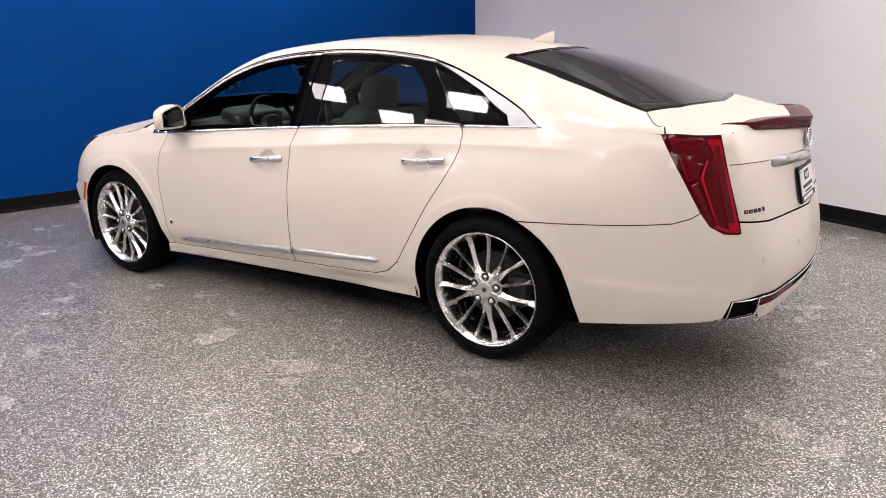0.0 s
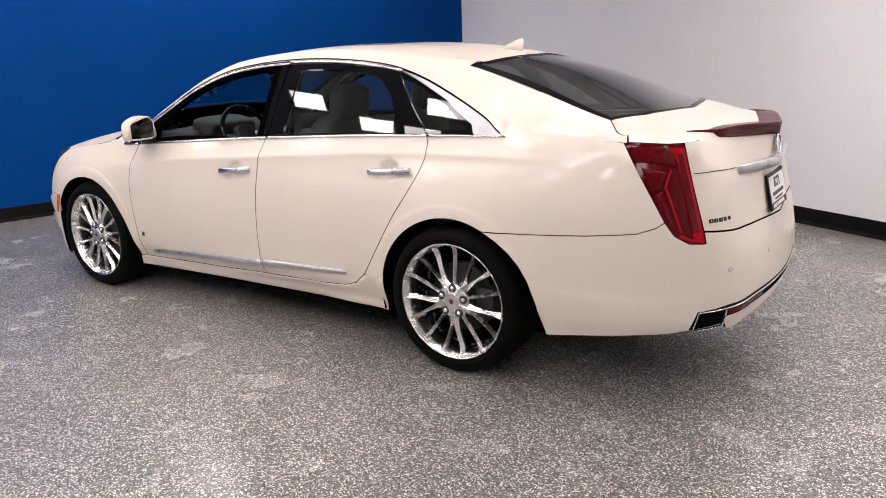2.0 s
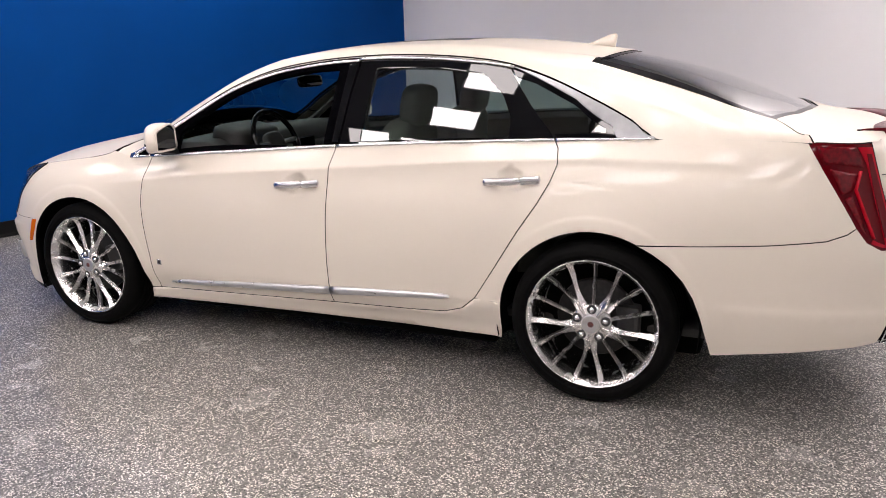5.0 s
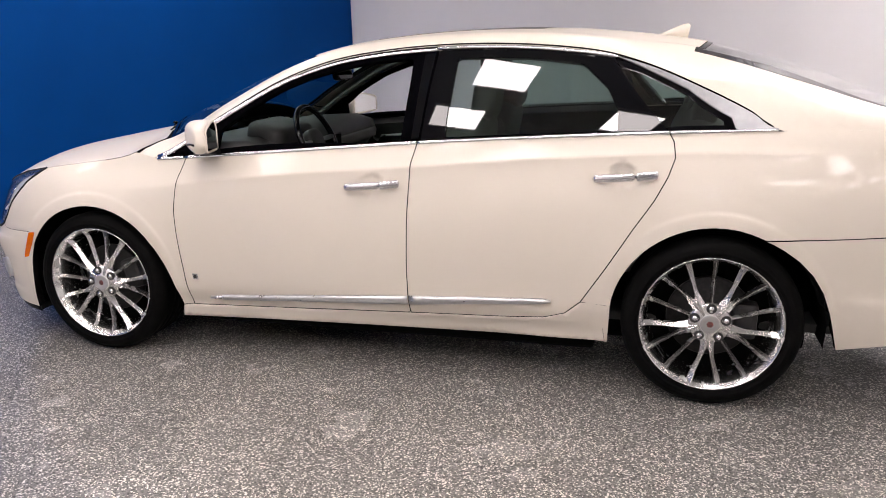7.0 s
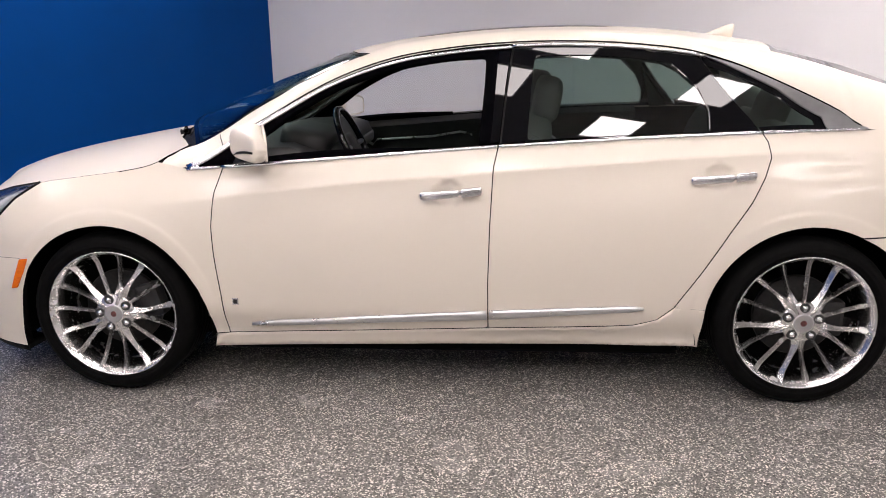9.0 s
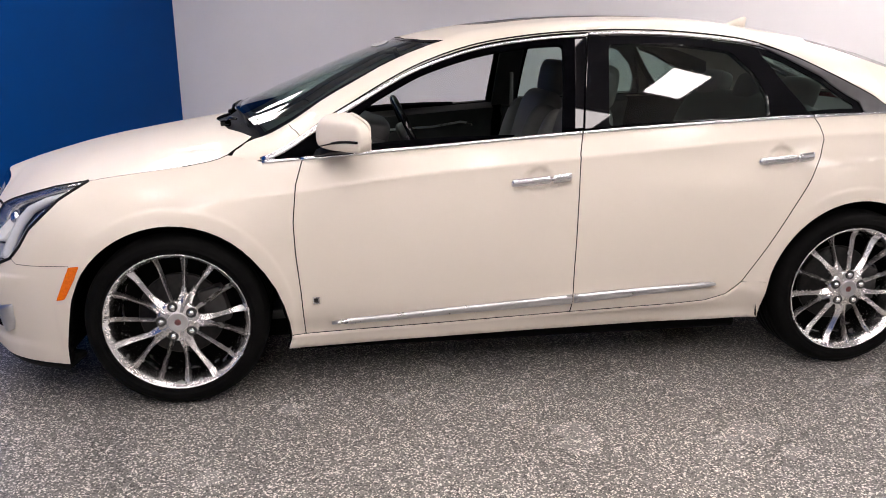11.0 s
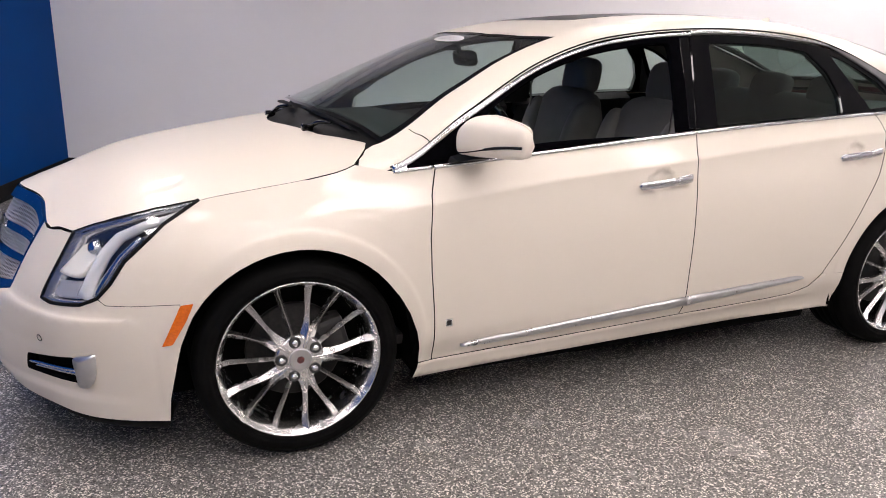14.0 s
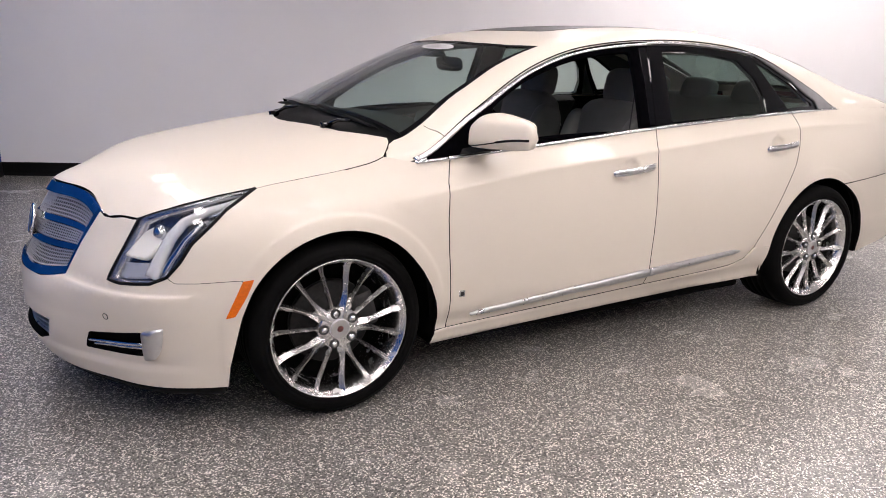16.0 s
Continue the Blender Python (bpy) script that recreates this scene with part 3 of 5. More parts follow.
def roof(x, t):
    """The upper body, from the belt (t = 0) over the drip rail (0.4) to the middle (1) of windscreen, roof, rear window and boot lid."""
    key = round(x, 4)
    if key not in _sections:
        p = roof_section(x)
        _sections[key] = [curve(*zip(KNOTS[a:b], [q[k] for q in p[a:b]])) for a, b in ((0, 3), (2, 11)) for k in (0, 1)]
    low = min(t, 2 - t) < .4
    fy, fz = _sections[key][:2] if low else _sections[key][2:]
    if t > 1:
        return Vector((x, fy(2 - t), fz(2 - t)))
    return Vector((x, -fy(t), fz(t)))


bonnet_edge_y = curve((-.95, .10), (-.87, .26), (-.80, .40), (-.742, .50), (-.70, .61), (-.653, .68), (-.589, .734), (-.412, .812), (-.281, .828), (0, .815), (.15, .80), (.248, .792), (.5, .78))
bonnet_edge_z = curve((-.95, .768), (-.87, .766), (-.80, .765), (-.742, .763), (-.70, .766), (-.653, .776), (-.589, .806), (-.412, .861), (-.281, .883), (-.094, .911), (.092, .938), (.188, .958), (.248, .98), (.5, 1.02))
bonnet_mid_z = curve((-1.0, .765), (-.9, .806), (-.8, .846), (-.6, .905), (-.3, .965), (0, 1.017), (.2, 1.045), (.5, 1.08))


def bonnet(x, y):
    e = bonnet_edge_y(x)
    k = abs(y) / e
    if k > 1:
        return Vector((x, y, bonnet_edge_z(x) - .3 * (abs(y) - e)))
    return Vector((x, y, bonnet_edge_z(x) + (bonnet_mid_z(x) - bonnet_edge_z(x)) * (1 - k ** (2.6 - .9 * ease(.5, .78, -x)))))


# ---- how light meets the sheets ----
def fitted(points, terms):
    """A low polynomial through points of (a, b, value): its value's two slopes at a and b."""
    import numpy
    rows = numpy.array([[a ** i * b ** j for i, j in terms] for a, b, _ in points])
    c = numpy.linalg.lstsq(rows, numpy.array([p[2] for p in points]), rcond=None)[0]

    def slopes(a, b):
        da = sum(k * i * a ** (i - 1) * b ** j for k, (i, j) in zip(c, terms) if i)
        db = sum(k * j * a ** i * b ** (j - 1) for k, (i, j) in zip(c, terms) if j)
        return float(da), float(db)
    return slopes


_side = [roof(x * .1, t) for x in range(7, 29) for t in (.04, .1, .2, .3, .36)]
_pane = fitted([(p.x, p.z, p.y) for p in _side if p.z > 1.0], [(0, 0), (1, 0), (2, 0), (0, 1), (0, 2), (1, 1)])
_front = [roof(.25 + .06 * i, .56 + .04 * j) for i in range(12) for j in range(12)]
_screen = fitted([(p.x, p.y, p.z) for p in _front], [(0, 0), (1, 0), (2, 0), (0, 2), (1, 2), (0, 4)])
_back = [roof(2.75 + .06 * i, .60 + .04 * j) for i in range(14) for j in range(11)]
_rear = fitted([(p.x, p.y, p.z) for p in _back], [(0, 0), (1, 0), (2, 0), (0, 2), (1, 2)])


def pane_normal(p, n):
    dx, dz = _pane(p.x, p.z)
    return Vector((dx, -1, dz)).normalized()


def screen_normal(p, n):
    dx, dy = _screen(p.x, p.y)
    return Vector((-dx, -dy, 1)).normalized()


def rear_normal(p, n):
    dx, dy = _rear(p.x, p.y)
    return Vector((-dx, -dy, 1)).normalized()


def shoulder_normal(p, n):
    """Rounds the joint of quarter panel and roof pillar over."""
    k = ease(2.98, 3.14, p.x)
    if not k or p.x > 3.9:
        return n
    x = min(p.x, 3.62)
    seam = side(along(x), belt_z(x))
    m = Vector((seam.x, -seam.y if p.y > 0 else seam.y, seam.z))
    d = abs(p.z - m.z) + abs(abs(p.y) - abs(m.y))
    w = k * (1 - ease(0, .11, d))
    soft = Vector((.12, math.copysign(.80, p.y), .60))
    return (n * (1 - w) + soft * w).normalized() if w else n
# ---- the car ----
car = tagged(new("car"), "cream-white four-door saloon with chrome trim, parked on flake floor", "car")
AXLES = (0.0, 2.837)
HUB_Z = .330


def arch(xc, r, a0, a1, n=18, zc=.33):
    return [(xc + r * math.cos(radians(a0 + (a1 - a0) * i / n)), zc + r * math.sin(radians(a0 + (a1 - a0) * i / n))) for i in range(n + 1)]


def S(pts):
    """Outline points given as x and z on the flank."""
    return [(along(x), z) for x, z in pts]


def bonnet_meets(s):
    """The height at which the flank or nose meets the bonnet."""
    a, b = .6, 1.15
    for _ in range(30):
        m = (a + b) / 2
        p = side(s, m)
        a, b = (m, b) if m < bonnet(p.x, p.y).z else (a, m)
    return a


def mirrored(half, axis, middle):
    """A whole outline from its left half, which begins and ends on the middle line."""
    other = [(2 * middle - u, v) if axis == 0 else (u, 2 * middle - v) for u, v in reversed(half)]
    return half + other[(1 if half[-1][axis] == middle else 0):(-1 if half[0][axis] == middle else None)]


FRONT_ARCH = [(-.43, .16), (-.418, .25)] + arch(0, .388, 168, 40) + [(.342, .522), (.381, .455), (.409, .380), (.425, .305), (.43, .238)]
REAR_ARCH = [(2.437, .21), (2.441, .30)] + arch(2.837, .394, 172, 60) + [(3.075, .650), (3.138, .606), (3.190, .552), (3.232, .484), (3.262, .405), (3.285, .325), (3.308, .245)]
DOOR_FRONT = [(.486, .241), (.478, .424), (.464, .595), (.461, .714), (.476, .854), (.505, belt_z(.505))]
DOOR_B = [(1.585, .281), (1.583, .483), (1.590, .720), (1.603, .947), (1.622, belt_z(1.622))]
DOOR_REAR = [(2.326, .391), (2.425, .545), (2.521, .702), (2.60, .82), (2.648, .91), (2.672, .98), (2.665, 1.04), (2.645, belt_z(2.645))]
DOOR_FOOT = [(.486, .241), (1.05, .259), (1.585, .281)]
DOOR_FOOT_REAR = [(1.585, .281), (2.036, .298), (2.173, .308), (2.262, .336), (2.326, .391)]
HEADLAMP = [(-.288, .883), (-.436, .861), (-.659, .806), (-.764, .775), (-.823, .641), (-.856, .566), (-.80, .560), (-.68, .568), (-.62, .592), (-.575, .64), (-.53, .707), (-.407, .816)]
TAILLAMP = [(3.612, 1.082), (3.75, 1.078), (3.884, 1.070), (3.918, .919), (3.966, .700), (3.955, .688), (3.895, .691), (3.833, .722), (3.793, .774), (3.707, .921)]
BUMPER_LINE = [(3.793, .774), (3.76, .752), (3.687, .728), (3.485, .708), (3.20, .690), (3.012, .683)]
along_belt = lambda a, b, n=24: [(a + (b - a) * i / n, belt_z(a + (b - a) * i / n)) for i in range(n + 1)]

# flanks
SIDES = (False, True)
fender_top = [(s, bonnet_meets(s)) for s in [-.288 + (.225 + .288) * i / 16 for i in range(17)]]
fender = S(FRONT_ARCH[3:]) + S([(.486, .240)] + DOOR_FRONT) + [(.345, belt_z(.345) + .004), (.30, .948), (.262, .956), (.240, fender_top[-1][1] - .004)] + fender_top[::-1] + \
    [(-.407, .816), (-.53, .707), (-.575, .64), (-.62, .592), (-.592, .573), (-.516, .572), (-.366, .577)]
front_door = S(DOOR_FOOT) + S(DOOR_B) + S(along_belt(1.622, .505)) + S(DOOR_FRONT[::-1])[1:-1]
rear_door = S(DOOR_FOOT_REAR) + S(DOOR_REAR)[1:] + S(along_belt(2.645, 1.622))[1:] + S(DOOR_B[::-1])[1:-1]
rocker = S([(.43, .238), (.486, .241)] + DOOR_FOOT[1:] + DOOR_FOOT_REAR[1:] + [(2.446, .384), (2.437, .21), (2.0, .202), (1.4, .195), (.9, .186), (.415, .172)])
quarter = S([(2.326, .391)] + [p for p in REAR_ARCH[2:] if p[0] < 2.837 or p[1] > .684]) + BUMPER_LINE[::-1] + [(3.707, .921), (3.612, 1.078)] + S(along_belt(3.60, 2.645)) + S(DOOR_REAR[::-1])[1:-1]

CREASES = [[(.1 + .05 * i, crease_z(.1 + .05 * i) + d) for i in range(66)] for d in (-.008, 0, .008)]
FLARES = [arch(xc, r, 172, 12, 40) for xc in AXLES for r in (.436, .4495, .463)]
sill_top = curve(*DOOR_FOOT, (2.036, .298), (2.45, .312))


def tucked(s, z):
    """The sill: a narrow rounded shelf under the doors, and below it a face that leans in."""
    u = sill_top(s) - z
    return .003 * ease(.002, .010, u) - .30 * max(0.0, u - .014) * (1 - ease(1.9, 2.3, s))


SILL_LINES = [[(.45 + .05 * i, sill_top(.45 + .05 * i) - d) for i in range(38)] for d in (.006, .011, .015, .022)]
doors = {}
for flip in SIDES:
    panel("front_fender", side, fender, PAINT, car, flip=flip, step=.025, ridges=CREASES + FLARES, tight=lambda s, z: (.235 < s < .36 and z > .935) or (s < .05 and z > .83 and z > bonnet_meets(s) - .008) or (s < -.34 and .455 < z < .583))
    doors["front", flip] = panel("front_door", side, front_door, PAINT, car, flip=flip, step=.02, ridges=CREASES + FLARES)
    doors["rear", flip] = panel("rear_door", side, rear_door, PAINT, car, flip=flip, step=.02, ridges=CREASES + FLARES)
    panel("sill_panel", side, rocker, PAINT, car, flip=flip, step=.02, depth=.022, shape=tucked, ridges=SILL_LINES, tight=lambda s, z: (2.335 < s < 2.43 and .36 < z < .405) or s > 2.432)
    panel("quarter_panel", side, quarter, PAINT, car, flip=flip, step=.025, bend=shoulder_normal, ridges=CREASES + FLARES, tight=lambda s, z: (3.08 < s < 3.60 and z > 1.06) or (2.335 < s < 2.47 and .36 < z < .405))

# nose
nose_top = [(s, bonnet_meets(s) - .002) for s in (-.764, -.80, -.86, -.92, -.97, -1.02)]
GRILLE = [(-1.02, nose_top[-1][1] + .02), (-1.085, .655), (-1.13, .535), (-1.3, .50), (S0, .488)]
nose_half = [(S0, .165), (-1.3, .165), (-.91, .17), (-.67, .166), (-.43, .166)] + S(FRONT_ARCH[1:4]) + [(-.366, .577), (-.516, .572), (-.592, .573), (-.62, .592)] + \
    HEADLAMP[7:3:-1] + [(-.764, .775)] + nose_top + GRILLE[1:]
FOG = [(-1.0, .285), (-.965, .355), (-.725, .388), (-.728, .290)]
LOWER_GRILLE = [(S0, .235), (-1.33, .24), (-1.24, .27), (-1.20, .355), (-1.33, .345), (S0, .335)]
fog_right = [(2 * S0 - u, v) for u, v in FOG]
BUMPER_LINES = (.222, .235, .249, .262, .518, .527, .536)
nose = panel("front_bumper", side, mirrored(nose_half, 0, S0), PAINT, car, step=.02, gap=.002, holes=[rounded(FOG, .012), rounded(fog_right, .012), mirrored(LOWER_GRILLE, 0, S0)], depth=.03,
             ridges=[[(-.55, z), (-1.25, z)] for z in BUMPER_LINES] + [[(2 * S0 + 1.25, z), (2 * S0 + .55, z)] for z in BUMPER_LINES],
             tight=lambda s, z: .455 < z < .573 and (-.375 < s < -.35 or -.375 < 2 * S0 - s < -.35))

# dark spoiler under the bumper
for flip in SIDES:
    strip("air_dam", side, [(-.445, .150), (-.55, .149), (-.70, .150), (-.90, .153), (-1.1, .156)], lambda f: .034 - .014 * f, .006, BLACK, nose, "black plastic air dam", flip, lift=-.014)

# bonnet
lip = []
for i in range(25):
    s = S0 + (-.288 - S0) * i / 24
    p = side(s, bonnet_meets(s))
    lip.append((p.x + .002, p.y))
flank_edge = [(side(s, z).x, side(s, z).y + .001) for s, z in fender_top[1:]]
rear_edge = [(.255, -.775), (.285, -.73), (.305, -.677), (.245, -.56), (.186, -.454), (.118, -.207), (.090, -.1), (.080, 0)]
bonnet_half = lip + flank_edge + rear_edge
bonnet_half[0] = (bonnet_half[0][0], 0)
panel("bonnet", bonnet, mirrored(bonnet_half, 1, 0), PAINT, car, depth=.015, gap=.002)

# upper body
HEADER = [(.935, 1.0), (.953, .774), (1.011, .63), (1.083, .516)]
PILLAR_A = [(.827, .541), (.57, .544), (.421, .539), (.315, .533)]
REAR_TOP = [(2.733, .50), (2.762, .62), (2.785, .74), (2.805, .87), (2.812, 1.0)]
REAR_SIDE = [(3.47, .50), (3.1, .50), (2.733, .50)]
drip = [(x, .40) for x in [.345 + (3.03 - .345) * i / 50 for i in range(51)]]
RS = (1, 1.0)
roof_half = HEADER + PILLAR_A + [(.283, .52), (.250, .47), (.236, .43), (.262, .40), (.30, .40)] + drip + [(3.06, .0)] + [(3.06 + .545 * i / 8, 0) for i in range(1, 9)] + [(3.59, .39), (3.56, .42), (3.53, .45), (3.50, .475)] + REAR_SIDE + REAR_TOP[1:]
SUNROOF = [(1.235, 1.0), (1.25, .80), (1.29, .715), (1.33, .70), (2.05, .70), (2.09, .715), (2.10, .80), (2.10, 1.0)]
panel("roof_panel", roof, mirrored(roof_half, 1, 1.0), PAINT, car, holes=[mirrored(SUNROOF, 1, 1.0)], scale=RS, bend=shoulder_normal,
                   tight=lambda x, t: (x > 3.07 and x < 3.595 and (t < .01 or t > 1.99)) or (.23 < x < .345 and (.35 < t < .48 or 1.52 < t < 1.65)))
panel("sunroof", roof, mirrored(SUNROOF, 1, 1.0), SMOKED, car, gap=.004, lift=.001, depth=.004, label="smoked glass sunroof")
GLASS_FOOT = [(.345, .535), (.265, .66), (.205, .80), (.185, 1.0)]
panel("windscreen", roof, mirrored(HEADER + PILLAR_A[:-1] + GLASS_FOOT, 1, 1.0), SCREEN_GLASS, car, lift=-.004, depth=0, bend=screen_normal, label="green-tinted windscreen")
REAR_FOOT = [(3.635, 1.0), (3.60, .80), (3.56, .66), (3.47, .50)]
panel("rear_window", roof, mirrored(REAR_FOOT + REAR_SIDE[1:] + REAR_TOP[1:], 1, 1.0), REAR_GLASS, car, lift=-.004, depth=0, bend=rear_normal, label="dark tinted rear window")
# black ceramic borders of the two screens
def border(name, half, width, bend, lift=-.0025):
    whole = mirrored(half, 1, 1.0)
    inner = shrunk(dense(whole, .04, RS), width, RS)
    return panel(name, roof, whole, GLOSS, car, holes=[inner], lift=lift, depth=0, gap=.001, bend=bend)


border("windscreen_border", HEADER + PILLAR_A[:-1] + GLASS_FOOT, .016, screen_normal)
border("rear_window_border", REAR_FOOT + REAR_SIDE[1:] + REAR_TOP[1:], .022, rear_normal)

# boot lid: deck and face
def deck_meets(s):
    """The height at which the tail's face meets the deck."""
    a, b = .95, 1.2
    for _ in range(25):
        m = (a + b) / 2
        p = side(s, m)
        lo, hi = 0.0, 1.0
        for _ in range(22):
            t = (lo + hi) / 2
            lo, hi = (t, hi) if roof(p.x, t).y < min(p.y, -.0005) else (lo, t)
        a, b = (m, b) if m < roof(p.x, lo).z else (a, m)
    return a


tail_top = [(s, deck_meets(s)) for s in (3.64, 3.68, 3.72, 3.76, 3.80, 3.84, 3.884, 3.94, 4.0, 4.06, 4.11, 4.2, 4.34, 4.5, S1)]
deck_rear = []
for s, z in tail_top:
    p = side(s, z)
    lo, hi = 0.0, 1.0
    for _ in range(25):
        m = (lo + hi) / 2
        lo, hi = (m, hi) if roof(p.x, m).y < p.y else (lo, m)
    deck_rear.append((p.x, lo))
deck_rear[-1] = (deck_rear[-1][0], 1.0)
deck_half = REAR_FOOT + [(3.50, .475), (3.53, .45), (3.56, .42), (3.59, .39), (3.608, .0)] + deck_rear
edge_of = sorted((round(-side(s, z).y, 4), side(s, z).x, z) for s, z in tail_top)
edge_x, edge_z = curve(*[(y, x) for y, x, _ in edge_of]), curve(*[(y, z) for y, _, z in edge_of])


def lid_normal(p, n):
    """Rounds the boot lid's edge over."""
    y = abs(p.y)
    if y > .74:
        return n
    d = abs(edge_x(y) - p.x) + abs(edge_z(y) - p.z)
    w = (1 - ease(0, .07, d)) * (1 - ease(.68, .74, y))
    return (n * (1 - w) + Vector((.68, .25 * p.y, .70)) * w).normalized() if w else n


boot = panel("boot_lid", roof, mirrored(deck_half, 1, 1.0), PAINT, car, scale=RS, bend=lid_normal, tight=lambda x, t: x > deck_rear[6][0] - .004)
TAILLAMP[0:3] = [(3.612, tail_top[0][1] - .004)] + [(s, z - .004) for s, z in tail_top[:7]]
face_half = [(S1, .700), (4.34, .708), (3.961, .738)] + [TAILLAMP[8]] + tail_top[6:]
panel("boot_face", side, mirrored(face_half, 0, S1), PAINT, boot, step=.03, gap=.002, bend=lid_normal, tight=lambda s, z: z > 1.0 and 3.884 < s < 2 * S1 - 3.884 and z > edge_z(abs(side(s, z).y)) - .012)

# rear bumper
rear_half = S([(3.308, .247)]) + [(3.6, .287), (3.822, .320), (3.905, .338), (3.935, .415), (4.075, .428), (4.34, .424), (S1, .418), (S1, .696), (4.34, .704), (3.963, .734), (3.968, .690)] + TAILLAMP[10:14] + BUMPER_LINE[1:-1] + \
    S([(3.20, .685), (3.165, .545), (3.227, .385), (3.255, .37)])
k = next(i for i, p in enumerate(rear_half) if p == (S1, .696))
rear_half = rear_half[k:] + rear_half[:k]
arch_part = [(x, z) for x, z in REAR_ARCH if x > 2.9 and z < .680]
rear_half = [p for p in rear_half if p not in S([(3.20, .685), (3.165, .545), (3.227, .385), (3.255, .37)])]
k = rear_half.index(BUMPER_LINE[-2])
rear_half = rear_half[:k + 1] + S([(3.014, .681)] + arch_part) + rear_half[k + 2:]
panel("rear_bumper", side, mirrored(rear_half, 0, S1), PAINT, car, step=.025, gap=.0018, depth=.03, ridges=FLARES[3:] + [[(3.35, z), (4.0, z)] for z in (.450, .457, .462, .467, .474)] + [[(2 * S1 - 4.0, z), (2 * S1 - 3.35, z)] for z in (.450, .462, .474)])

# near-black shell added behind the panel joints to keep them shaded, and the underbody
SHELL = .035
for flip in SIDES:
    shell = S([(-.43, .20), (-.40, .42)] + arch(0, .40, 160, 20) + [(.43, .20), (2.40, .225), (2.42, .38)] + arch(2.837, .405, 160, 15) + [(3.30, .36), (3.60, .33)]) + \
        [(3.75, .36), (3.75, 1.03)] + S(along_belt(3.5, .55)) + [(.3, .93), (-.1, .85), (-.38, .74), (-.5, .55), (-.45, .25)]
    panel("inner_shell", side, shell, CAVITY, car, gap=0, lift=-SHELL, depth=0, step=.08, flip=flip)
front_shell = mirrored([(S0, .19), (-1.0, .19), (-.45, .19), (-.46, .55), (-.62, .555), (-.86, .53), (-.97, .70), (S0, .72)], 0, S0)
panel("front_shell", side, front_shell, CAVITY, car, gap=0, lift=-.07, depth=0, step=.08)
rear_shell = mirrored([(S1, .34), (4.2, .33), (3.6, .30), (3.6, .66), (3.75, .95), (4.2, 1.0), (S1, 1.0)], 0, S1)
panel("rear_shell", side, rear_shell, CAVITY, car, gap=0, lift=-.04, depth=0, step=.08)
# hung low to deepen the shade on the floor
cube("underbody", (-.45, -.60, .125), (3.25, .60, .24), CAVITY, car, .03)
cube("underbody_middle", (.45, -.80, .14), (2.38, .80, .24), CAVITY, car, .02)
for flip in SIDES:
    for xc in AXLES:
        y0 = 1 if flip else -1
        verts, faces = [], []
        for i in range(17):
            a = radians(-10 + 205 * i / 16 if xc > 1 else -15 + 210 * i / 16)
            for yy in (.89, .58):
                verts.append((xc + .425 * math.cos(a), y0 * yy, .33 + .425 * math.sin(a)))
        for i in range(16):
            faces.append([2 * i, 2 * i + 1, 2 * i + 3, 2 * i + 2])
        c = len(verts)
        verts.append((xc, y0 * .58, .33))
        faces += [[c, 2 * i + 1, 2 * i + 3] for i in range(16)]
        mesh_object("wheel_liner", verts, faces, CAVITY, car)


